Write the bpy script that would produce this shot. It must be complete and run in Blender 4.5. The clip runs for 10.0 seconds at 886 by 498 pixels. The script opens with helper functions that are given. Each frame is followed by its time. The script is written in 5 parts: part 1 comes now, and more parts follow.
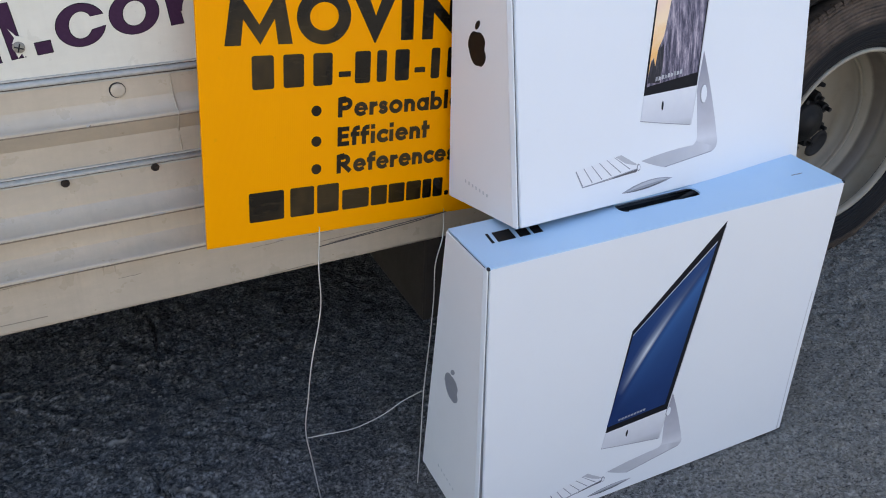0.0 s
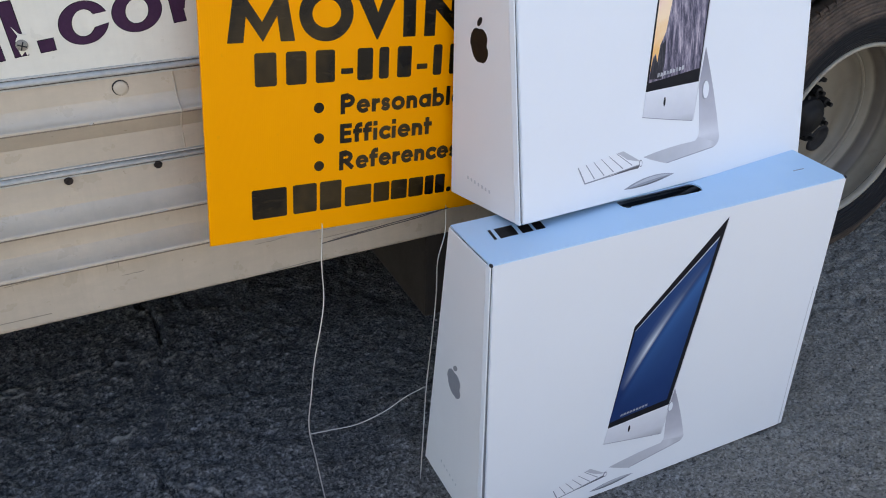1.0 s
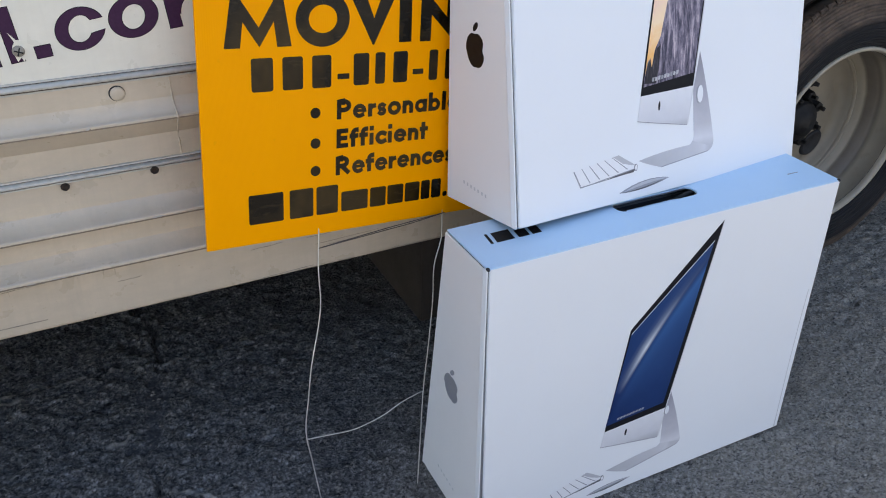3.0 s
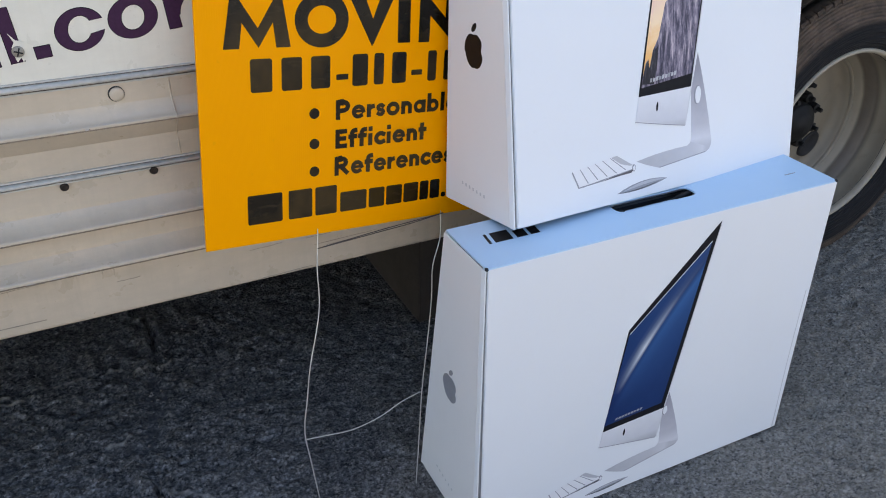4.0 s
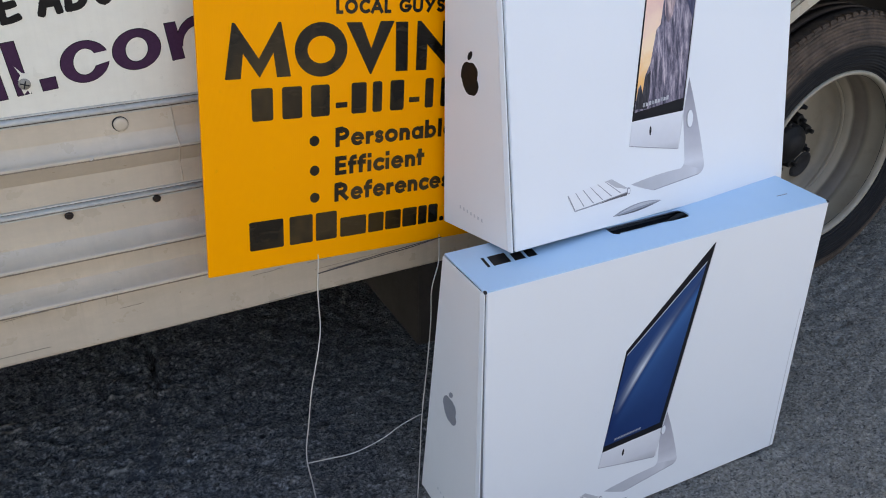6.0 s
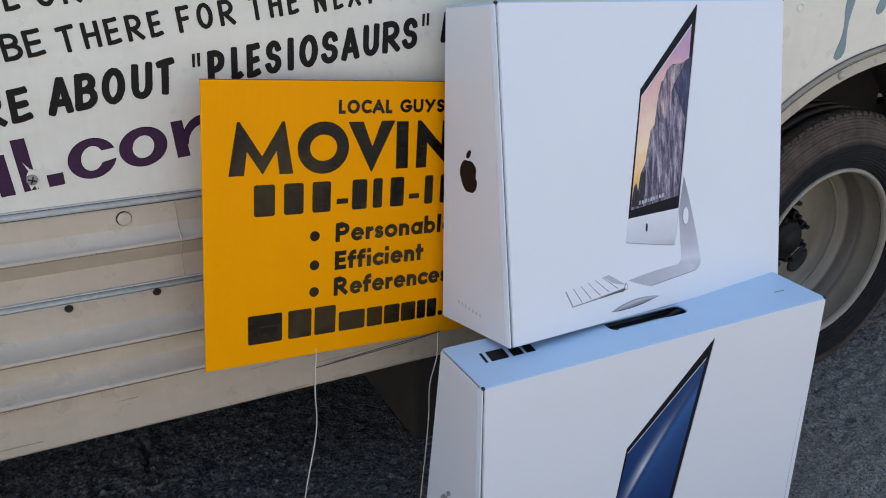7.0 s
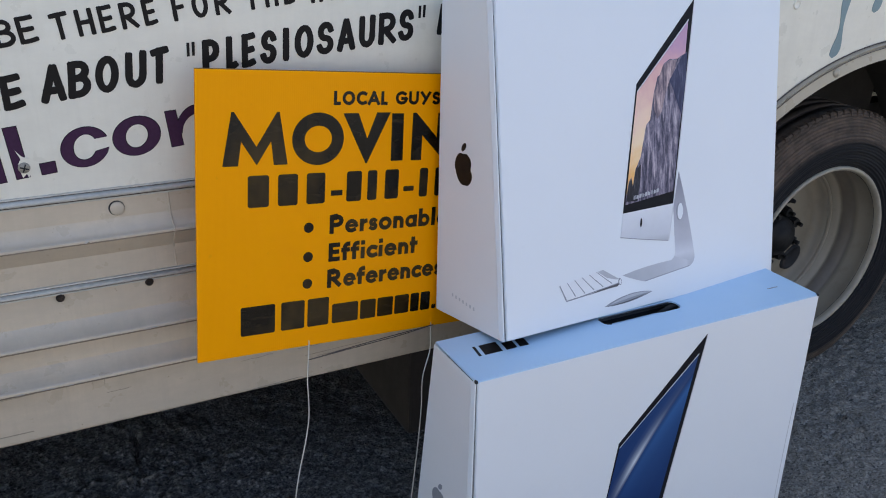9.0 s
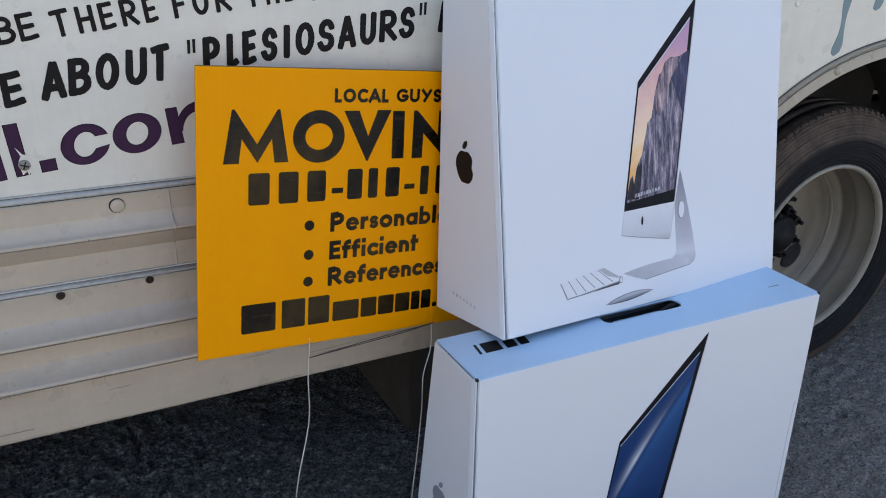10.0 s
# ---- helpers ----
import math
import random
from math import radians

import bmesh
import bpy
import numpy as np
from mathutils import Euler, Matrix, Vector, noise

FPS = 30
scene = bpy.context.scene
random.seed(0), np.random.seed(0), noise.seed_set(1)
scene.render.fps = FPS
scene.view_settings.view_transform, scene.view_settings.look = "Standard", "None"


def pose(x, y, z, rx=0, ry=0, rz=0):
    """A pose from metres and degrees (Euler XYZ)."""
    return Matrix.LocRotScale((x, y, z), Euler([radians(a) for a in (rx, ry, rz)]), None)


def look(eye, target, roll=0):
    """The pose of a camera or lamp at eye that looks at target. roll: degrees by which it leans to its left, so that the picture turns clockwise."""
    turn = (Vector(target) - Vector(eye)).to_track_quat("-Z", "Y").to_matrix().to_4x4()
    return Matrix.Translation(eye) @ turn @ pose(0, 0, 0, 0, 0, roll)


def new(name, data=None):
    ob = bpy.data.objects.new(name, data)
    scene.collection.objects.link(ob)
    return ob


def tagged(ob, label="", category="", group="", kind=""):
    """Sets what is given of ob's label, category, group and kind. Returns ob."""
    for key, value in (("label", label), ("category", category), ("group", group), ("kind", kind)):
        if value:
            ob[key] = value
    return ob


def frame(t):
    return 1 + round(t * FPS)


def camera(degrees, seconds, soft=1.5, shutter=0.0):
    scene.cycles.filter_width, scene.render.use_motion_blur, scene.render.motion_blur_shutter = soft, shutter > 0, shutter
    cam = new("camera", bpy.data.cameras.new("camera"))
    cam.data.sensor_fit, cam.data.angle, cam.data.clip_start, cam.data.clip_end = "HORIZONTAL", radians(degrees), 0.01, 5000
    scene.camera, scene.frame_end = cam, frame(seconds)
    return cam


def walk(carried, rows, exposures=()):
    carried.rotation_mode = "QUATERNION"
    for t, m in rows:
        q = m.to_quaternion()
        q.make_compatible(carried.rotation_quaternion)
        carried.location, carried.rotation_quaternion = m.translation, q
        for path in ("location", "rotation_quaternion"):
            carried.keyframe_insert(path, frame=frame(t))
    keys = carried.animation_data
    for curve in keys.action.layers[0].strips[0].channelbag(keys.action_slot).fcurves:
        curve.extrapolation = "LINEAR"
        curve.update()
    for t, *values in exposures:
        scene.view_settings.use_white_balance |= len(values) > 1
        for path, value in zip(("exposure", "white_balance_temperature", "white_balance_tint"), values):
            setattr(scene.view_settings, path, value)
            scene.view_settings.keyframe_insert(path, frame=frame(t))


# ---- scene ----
# World: x along the truck's side, y towards the truck (its side skin is y = 0), z up from the asphalt.


def shot(x, y, z, yaw, pitch, roll):
    return pose(x, y, z, 90 + pitch, 0, yaw) @ pose(0, 0, 0, 0, 0, roll)


cam = camera(55.11, 10.0, soft=1.0)
PATH = [
    (0, 0.0310, -1.3300, 1.3335, -27.708, -31.409, 2.191),
    (0.5, 0.0299, -1.3258, 1.3367, -27.869, -31.920, 2.132),
    (1, 0.0270, -1.3296, 1.3369, -27.686, -31.739, 2.048),
    (1.5, 0.0234, -1.3337, 1.3345, -27.776, -31.567, 2.073),
    (2, 0.0208, -1.3324, 1.3355, -28.029, -31.586, 2.110),
    (2.5, 0.0210, -1.3307, 1.3362, -28.102, -31.461, 2.058),
    (4, 0.0181, -1.3350, 1.3347, -28.292, -31.160, 2.103),
    (4.5, 0.0152, -1.3400, 1.3358, -28.270, -31.147, 2.120),
    (5, 0.0091, -1.3480, 1.3364, -28.323, -31.007, 2.254),
    (5.2, 0.0086, -1.3484, 1.3372, -28.270, -31.030, 2.220),
    (6.3, 0.0057, -1.3505, 1.3529, -28.539, -28.148, 1.289),
    (6.5, 0.0078, -1.3518, 1.3558, -28.468, -26.730, 1.313),
    (7, 0.0081, -1.3535, 1.3597, -28.233, -23.599, 1.838),
    (7.5, 0.0030, -1.3570, 1.3603, -28.344, -23.491, 2.113),
    (8, 0.0017, -1.3560, 1.3582, -28.561, -23.743, 2.373),
    (8.5, 0.0048, -1.3522, 1.3560, -28.655, -23.927, 2.460),
    (9, 0.0074, -1.3513, 1.3542, -28.753, -23.887, 2.606),
    (9.5, 0.0053, -1.3505, 1.3540, -28.820, -23.979, 2.645),
    (10, 0.0069, -1.3486, 1.3532, -28.769, -24.027, 2.664),
]
LIGHT_ROWS = ((0, 2.12, 7050, 12), (2.5, 2.13, 7150, 12), (5, 2.14, 7150, 12), (6.5, 1.98, 7150, 12), (7.5, 1.79, 6900, 12), (10, 1.79, 6700, 12))
walk(cam, [(r[0], shot(*r[1:])) for r in PATH], exposures=LIGHT_ROWS)

# ---- world and sun: the things stand in the truck's own shade, the sun is behind the truck ----
SUN_ELEV, SUN_TURN = radians(64), radians(-20)
world = bpy.data.worlds.new("sky")
scene.world = world
world.use_nodes = True
wn = world.node_tree.nodes
sky = wn.new("ShaderNodeTexSky")
sky.sky_type, sky.sun_disc, sky.sun_elevation, sky.sun_rotation = "NISHITA", False, SUN_ELEV, SUN_TURN
world.node_tree.links.new(sky.outputs[0], wn["Background"].inputs[0])
wn["Background"].inputs[1].default_value = 0.1
lamp = bpy.data.lights.new("sun", "SUN")
lamp.energy, lamp.angle, lamp.color = 3.0, radians(0.53), (1.0, 0.95, 0.87)
sun = new("sun", lamp)
sun_way = Vector((math.sin(SUN_TURN) * math.cos(SUN_ELEV), math.cos(SUN_TURN) * math.cos(SUN_ELEV), math.sin(SUN_ELEV)))
sun.matrix_world = look(sun_way * 30, (0, 0, 0))


# ---- materials ----
class Mat:
    """A node material with small helpers."""

    def __init__(self, name, base=(0.5, 0.5, 0.5), rough=0.5, metal=0.0, spec=0.5):
        self.m = bpy.data.materials.new(name)
        self.m.use_nodes = True
        self.t = self.m.node_tree
        self.b = self.t.nodes["Principled BSDF"]
        self.b.inputs["Base Color"].default_value = (*base, 1)
        self.b.inputs["Roughness"].default_value = rough
        self.b.inputs["Metallic"].default_value = metal
        self.b.inputs["Specular IOR Level"].default_value = spec

    def n(self, kind, **values):
        node = self.t.nodes.new("ShaderNode" + kind)
        for k, v in values.items():
            node.inputs[k.replace("_", " ")].default_value = v
        return node

    def link(self, a, b):
        self.t.links.new(a, b)

    def coords(self, scale=(1, 1, 1), turn=(0, 0, 0)):
        tc, mp = self.n("TexCoord"), self.n("Mapping")
        mp.inputs["Scale"].default_value = scale
        mp.inputs["Rotation"].default_value = turn
        self.link(tc.outputs["Object"], mp.inputs[0])
        return mp.outputs[0]

    def noise(self, scale, detail=4, rough=0.55, coords=None):
        nd = self.n("TexNoise", Scale=scale, Detail=detail, Roughness=rough)
        self.link(coords or self.coords(), nd.inputs["Vector"])
        return nd.outputs["Fac"]

    def ramp(self, fac, stops):
        r = self.n("ValToRGB")
        while len(r.color_ramp.elements) < len(stops):
            r.color_ramp.elements.new(0.5)
        for e, (pos, col) in zip(r.color_ramp.elements, stops):
            e.position, e.color = pos, (*col, 1) if len(col) == 3 else col
        self.link(fac, r.inputs[0])
        return r.outputs[0]

    def mix(self, fac, a, b, how="MIX"):
        mx = self.t.nodes.new("ShaderNodeMix")
        mx.data_type, mx.blend_type = "RGBA", how
        for sock, v in ((mx.inputs[0], fac), (mx.inputs[6], a), (mx.inputs[7], b)):
            if isinstance(v, (int, float)):
                sock.default_value = v
            elif isinstance(v, tuple):
                sock.default_value = (*v, 1)
            else:
                self.link(v, sock)
        return mx.outputs[2]

    def base(self, out):
        self.link(out, self.b.inputs["Base Color"])

    def roughness(self, out):
        self.link(out, self.b.inputs["Roughness"])

    def bump(self, height, strength=0.3, dist=0.002):
        bp = self.n("Bump", Strength=strength, Distance=dist)
        self.link(height, bp.inputs["Height"])
        self.link(bp.outputs[0], self.b.inputs["Normal"])


def grey(v):
    return (v, v, v)


def simple(name, col, rough=0.5, metal=0.0, vary=0.12, scale=30.0, bump=0.0, spec=0.5):
    """Base colour with variation at two scales, and a fine relief."""
    m = Mat(name, col, rough, metal, spec)
    big, fine = m.noise(scale * 0.12, 3), m.noise(scale * 3, 5)
    lo, hi = tuple(c * (1 - vary) for c in col), tuple(min(1, c * (1 + vary)) for c in col)
    c1 = m.mix(big, lo, hi)
    m.base(m.mix(0.35, c1, m.ramp(fine, [(0.3, lo), (0.7, hi)])))
    m.roughness(m.ramp(m.noise(scale * 0.7), [(0.3, grey(max(0.02, rough - 0.08))), (0.7, grey(min(1, rough + 0.08)))]))
    if bump:
        m.bump(fine, bump)
    return m.m


def make_asphalt():
    """Worn asphalt: grey stones in a dark binder, pits, pale dust and dark oily patches."""
    m = Mat("asphalt", grey(0.08), 0.88, 0, 0.3)
    co = m.coords()
    vo = m.n("TexVoronoi", Scale=112.0, Randomness=1.0)
    m.link(co, vo.inputs["Vector"])
    sep = m.n("SeparateColor")
    m.link(vo.outputs["Color"], sep.inputs[0])
    stones = m.ramp(sep.outputs[0], [(0.0, (0.029, 0.0295, 0.031)), (0.45, (0.126, 0.127, 0.129)), (0.8, (0.268, 0.268, 0.268)), (0.98, (0.42, 0.413, 0.40))])
    fine = m.noise(135, 8, 0.85)
    binder = m.ramp(fine, [(0.40, (0.012, 0.012, 0.013)), (0.50, (0.108, 0.109, 0.111)), (0.60, (0.274, 0.274, 0.274))])
    near = m.ramp(vo.outputs["Distance"], [(0.30, grey(0.15)), (0.60, grey(0.85))])
    c = m.mix(near, stones, binder)
    c = m.mix(m.ramp(m.noise(3.2, 5, 0.6), [(0.40, grey(0.0)), (0.72, grey(0.45))]), c, (0.045, 0.047, 0.052))
    c = m.mix(m.ramp(m.noise(15, 5, 0.6), [(0.55, grey(0.0)), (0.78, grey(0.18))]), c, (0.165, 0.165, 0.158))
    silt, edge = m.n("Attribute"), m.n("Attribute")
    silt.attribute_name, edge.attribute_name = "silt", "worn_edge"
    pits = m.ramp(m.noise(46, 6, 0.75), [(0.565, grey(0)), (0.61, grey(0.95))])
    c = m.mix(pits, c, (0.014, 0.0145, 0.016))
    # paler dust tone towards the wheel, which also paints in stronger light
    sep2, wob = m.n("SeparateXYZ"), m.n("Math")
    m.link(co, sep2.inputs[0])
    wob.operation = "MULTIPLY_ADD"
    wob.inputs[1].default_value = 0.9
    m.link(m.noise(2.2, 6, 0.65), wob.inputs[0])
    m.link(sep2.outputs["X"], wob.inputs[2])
    lit_side = m.n("MapRange", From_Min=0.95, From_Max=1.8, To_Max=0.62)
    m.link(wob.outputs[0], lit_side.inputs[0])
    # unseen open yard, made paler all over to bounce light onto the truck
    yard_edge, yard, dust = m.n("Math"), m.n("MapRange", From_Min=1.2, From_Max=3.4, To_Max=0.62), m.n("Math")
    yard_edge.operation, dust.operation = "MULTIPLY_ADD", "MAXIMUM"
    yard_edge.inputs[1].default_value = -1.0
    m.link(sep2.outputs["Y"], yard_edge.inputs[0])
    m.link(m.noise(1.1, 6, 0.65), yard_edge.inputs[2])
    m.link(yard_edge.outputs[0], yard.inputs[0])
    m.link(lit_side.outputs[0], dust.inputs[0])
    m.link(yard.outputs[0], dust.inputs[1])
    # besides dust, this mix holds the light put into the colour
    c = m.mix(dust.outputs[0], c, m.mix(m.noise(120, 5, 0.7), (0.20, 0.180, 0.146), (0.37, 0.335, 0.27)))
    # worn stone heads stand out of the pale tone
    heads = m.n("TexVoronoi", Scale=210.0, Randomness=1.0)
    m.link(m.coords((0.8, 1.1, 1.0)), heads.inputs["Vector"])
    sep3 = m.n("SeparateColor")
    m.link(heads.outputs["Color"], sep3.inputs[0])
    c = m.mix(0.5, c, m.ramp(sep3.outputs[0], [(0.0, grey(0.30)), (0.5, grey(0.95)), (0.85, grey(1.40)), (1.0, grey(2.0))]), "MULTIPLY")
    # fine bright flecks and dark pores of the worn surface
    fleck = m.ramp(m.noise(120, 5, 0.72), [(0.53, grey(0.0)), (0.63, grey(0.75))])
    c = m.mix(fleck, c, m.mix(m.noise(9, 4), (0.22, 0.215, 0.205), (0.36, 0.345, 0.31)))
    pore = m.ramp(m.noise(95, 6, 0.75, m.coords((1.0, 1.35, 1.0), (0, 0, 0.7))), [(0.545, grey(0.0)), (0.63, grey(0.85))])
    c = m.mix(pore, c, (0.016, 0.016, 0.017))
    hollow = m.ramp(m.noise(64, 5, 0.72, m.coords((0.9, 1.2, 1.0), (0, 0, 0.3))), [(0.60, grey(0)), (0.645, grey(0.85))])
    c = m.mix(hollow, c, (0.022, 0.022, 0.023))
    c = m.mix(edge.outputs["Fac"], c, m.mix(m.noise(90, 5), (0.22, 0.21, 0.195), (0.52, 0.50, 0.455)))
    patchy = m.mix(1.0, silt.outputs["Fac"], m.ramp(m.noise(26, 6, 0.7), [(0.35, grey(0.25)), (0.62, grey(0.85))]), "MULTIPLY")
    c = m.mix(patchy, c, m.mix(m.noise(40, 5), (0.034, 0.035, 0.039), (0.058, 0.059, 0.064)))
    m.base(c)
    m.roughness(m.ramp(m.noise(60), [(0.3, grey(0.75)), (0.7, grey(0.95))]))
    m.bump(m.mix(silt.outputs["Fac"], m.mix(0.6, vo.outputs["Distance"], fine), (0.5, 0.5, 0.5)), 1.0, 0.010)
    return m.m


def make_truck_paint(name, col, dirt=(0.30, 0.26, 0.20), amount=0.5):
    """Old paint with chalky patches, rain streaks and grime."""
    m = Mat(name, col, 0.42)
    streak = m.ramp(m.noise(9, 5, 0.65, m.coords((3.2, 1, 0.45))), [(0.45, grey(0)), (0.8, grey(amount))])
    blot = m.ramp(m.noise(2.6, 5, 0.6), [(0.35, grey(0.0)), (0.75, grey(amount * 0.6))])
    speck = m.ramp(m.noise(160, 3), [(0.70, grey(0)), (0.78, grey(0.35 * amount))])
    c = m.mix(streak, col, tuple(0.6 * a + 0.4 * d for a, d in zip(col, dirt)))
    c = m.mix(blot, c, tuple(0.7 * a + 0.3 * d for a, d in zip(col, dirt)))
    c = m.mix(speck, c, dirt)
    # mottled film of road grime, rubbed along the side, and small rusty spots
    film = m.ramp(m.noise(34, 7, 0.72, m.coords((0.7, 1, 1.5))), [(0.38, grey(0.0)), (0.66, grey(0.55 * amount))])
    c = m.mix(film, c, tuple(0.55 * a + 0.45 * d for a, d in zip(col, dirt)))
    run = m.ramp(m.noise(30, 6, 0.7, m.coords((2.4, 1, 0.18))), [(0.52, grey(0.0)), (0.72, grey(0.5 * amount))])
    c = m.mix(run, c, tuple(0.5 * a + 0.5 * d for a, d in zip(col, dirt)))
    rub = m.ramp(m.noise(24, 6, 0.7, m.coords((0.25, 1, 2.6))), [(0.60, grey(0.0)), (0.72, grey(0.45 * amount))])
    c = m.mix(rub, c, tuple(min(0.85, 1.15 * a) for a in col))
    haze = m.ramp(m.noise(5.5, 6, 0.68, m.coords((1.0, 1, 2.2))), [(0.40, grey(0.0)), (0.62, grey(0.70 * amount))])
    c = m.mix(haze, c, tuple(0.45 * a + 0.55 * d * 1.15 for a, d in zip(col, dirt)))
    spot = m.ramp(m.noise(58, 4, 0.6), [(0.71, grey(0.0)), (0.75, grey(0.7 * amount))])
    c = m.mix(spot, c, (0.20, 0.13, 0.08))
    m.base(c)
    m.roughness(m.ramp(m.noise(25), [(0.3, grey(0.24)), (0.7, grey(0.42))]))
    m.bump(m.noise(45, 4), 0.08, 0.002)
    return m.m


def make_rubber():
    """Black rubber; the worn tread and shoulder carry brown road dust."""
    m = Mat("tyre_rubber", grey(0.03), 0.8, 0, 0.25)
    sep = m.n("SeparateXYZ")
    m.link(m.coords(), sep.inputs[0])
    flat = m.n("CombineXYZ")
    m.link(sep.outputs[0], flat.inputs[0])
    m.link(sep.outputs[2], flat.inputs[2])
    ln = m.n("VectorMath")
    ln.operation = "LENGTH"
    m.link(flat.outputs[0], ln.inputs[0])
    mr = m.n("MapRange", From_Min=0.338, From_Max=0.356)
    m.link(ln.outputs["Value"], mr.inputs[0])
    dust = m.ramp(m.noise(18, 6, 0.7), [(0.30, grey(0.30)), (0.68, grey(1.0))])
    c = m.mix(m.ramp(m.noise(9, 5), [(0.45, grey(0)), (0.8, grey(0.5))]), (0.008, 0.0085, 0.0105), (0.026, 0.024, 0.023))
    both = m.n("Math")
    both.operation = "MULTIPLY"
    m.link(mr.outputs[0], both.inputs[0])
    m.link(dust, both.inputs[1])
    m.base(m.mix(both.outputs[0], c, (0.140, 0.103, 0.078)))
    # fine moulded rings round the sidewall
    saw = m.n("Math")
    saw.operation = "MULTIPLY"
    saw.inputs[1].default_value = 780.0
    m.link(ln.outputs["Value"], saw.inputs[0])
    wave = m.n("Math")
    wave.operation = "SINE"
    m.link(saw.outputs[0], wave.inputs[0])
    m.bump(m.mix(0.45, wave.outputs[0], m.noise(160, 5)), 0.6, 0.003)
    return m.m


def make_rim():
    """Grey wheel paint; brown dust and painted shade in its steps and disc, bare worn edges."""
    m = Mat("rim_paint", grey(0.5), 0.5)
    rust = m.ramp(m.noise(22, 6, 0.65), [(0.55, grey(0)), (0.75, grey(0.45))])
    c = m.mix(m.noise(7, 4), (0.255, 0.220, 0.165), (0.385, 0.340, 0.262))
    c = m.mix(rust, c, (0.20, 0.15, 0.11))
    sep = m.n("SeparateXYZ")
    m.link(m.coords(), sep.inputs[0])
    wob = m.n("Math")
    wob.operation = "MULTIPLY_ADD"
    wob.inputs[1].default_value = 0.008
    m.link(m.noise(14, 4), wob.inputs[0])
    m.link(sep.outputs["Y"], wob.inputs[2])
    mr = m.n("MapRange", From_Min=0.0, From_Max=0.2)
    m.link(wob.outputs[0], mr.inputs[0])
    # darker bands by depth: road dust with the recess shade mixed in
    dust_shade = m.ramp(mr.outputs[0], [(0.0, grey(0.0)), (0.34, grey(0.08)), (0.42, grey(0.85)), (0.59, grey(0.90)), (0.64, grey(0.18)), (0.76, grey(0.10)), (0.82, grey(0.40)), (1.0, grey(0.55))])
    c = m.mix(dust_shade, c, m.mix(m.noise(30, 5), (0.075, 0.060, 0.046), (0.145, 0.118, 0.090)))
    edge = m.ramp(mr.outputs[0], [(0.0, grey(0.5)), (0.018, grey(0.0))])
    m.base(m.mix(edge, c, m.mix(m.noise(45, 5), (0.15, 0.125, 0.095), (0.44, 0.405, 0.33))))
    m.bump(m.noise(90, 4), 0.15, 0.002)
    return m.m


def make_card(name, col, gloss):
    """Printed, coated cardboard with faint scuffs and soft dents."""
    m = Mat(name, col, gloss, 0, 0.4)
    scuff = m.ramp(m.noise(55, 6, 0.7), [(0.62, grey(0)), (0.8, grey(0.22))])
    m.base(m.mix(scuff, m.mix(m.noise(3), tuple(c * 0.96 for c in col), tuple(min(1, c * 1.02) for c in col)), tuple(c * 0.82 for c in col)))
    m.roughness(m.ramp(m.noise(20, 5), [(0.3, grey(gloss - 0.06)), (0.7, grey(gloss + 0.1))]))
    m.bump(m.noise(7, 3), 0.08, 0.01)
    return m.m


def make_sign_yellow():
    """Fluted plastic: fine vertical ribs show through the print."""
    m = Mat("sign_yellow", (0.95, 0.40, 0.0), 0.38, 0, 0.07)
    w = m.n("TexWave", Scale=85.0, Distortion=0.0)
    w.bands_direction = "X"
    m.link(m.coords(), w.inputs["Vector"])
    big = m.noise(5, 3, 0.5, m.coords((3, 1, 0.4)))
    c = m.mix(big, (0.935, 0.335, 0.0), (0.95, 0.355, 0.0))
    m.base(m.mix(m.ramp(m.noise(70, 5), [(0.66, grey(0)), (0.78, grey(0.25))]), c, (0.55, 0.27, 0.01)))
    m.bump(w.outputs["Fac"], 0.12, 0.001)
    return m.m


def make_sign_ink():
    """Screen-printed black with scuffs; its warm brown patches are painted-in sheen."""
    m = Mat("ink_sign_black", (0.012, 0.008, 0.005), 0.2, 0, 0.20)
    # brown patches put the reflected surroundings into the ink's colour
    thin = m.ramp(m.noise(5.5, 4, 0.6, m.coords((1, 1, 0.7))), [(0.45, grey(0.0)), (0.60, grey(1.0))])
    c = m.mix(thin, (0.006, 0.0045, 0.003), (0.044, 0.027, 0.009))
    scuff = m.ramp(m.noise(60, 5, 0.7, m.coords((0.4, 1, 1.6), (0, 0.6, 0))), [(0.56, grey(0.0)), (0.70, grey(0.35))])
    m.base(m.mix(scuff, c, (0.085, 0.060, 0.030)))
    m.roughness(m.ramp(m.noise(18), [(0.3, grey(0.14)), (0.7, grey(0.26))]))
    return m.m


def make_mountain_sky():
    """Dusk sky of the printed picture: yellow low at one side, rose and violet above."""
    m = Mat("print_dusk_sky", (0.8, 0.5, 0.4), 0.35)
    sep = m.n("SeparateXYZ")
    m.link(m.coords(), sep.inputs[0])
    ad = m.n("Math")
    ad.operation = "MULTIPLY_ADD"
    ad.inputs[1].default_value, ad.inputs[2].default_value = 2.6, -0.54
    m.link(sep.outputs["Z"], ad.inputs[0])
    nz = m.n("Math")
    nz.operation = "MULTIPLY_ADD"
    nz.inputs[1].default_value = 0.35
    m.link(m.noise(20, 6, 0.65), nz.inputs[0])
    m.link(ad.outputs[0], nz.inputs[2])
    m.base(m.ramp(nz.outputs[0], [(0.1, (0.88, 0.60, 0.28)), (0.28, (0.86, 0.46, 0.14)), (0.42, (0.90, 0.66, 0.42)), (0.55, (0.84, 0.58, 0.44)), (0.75, (0.68, 0.36, 0.36)), (1.0, (0.40, 0.23, 0.44))]))
    return m.m


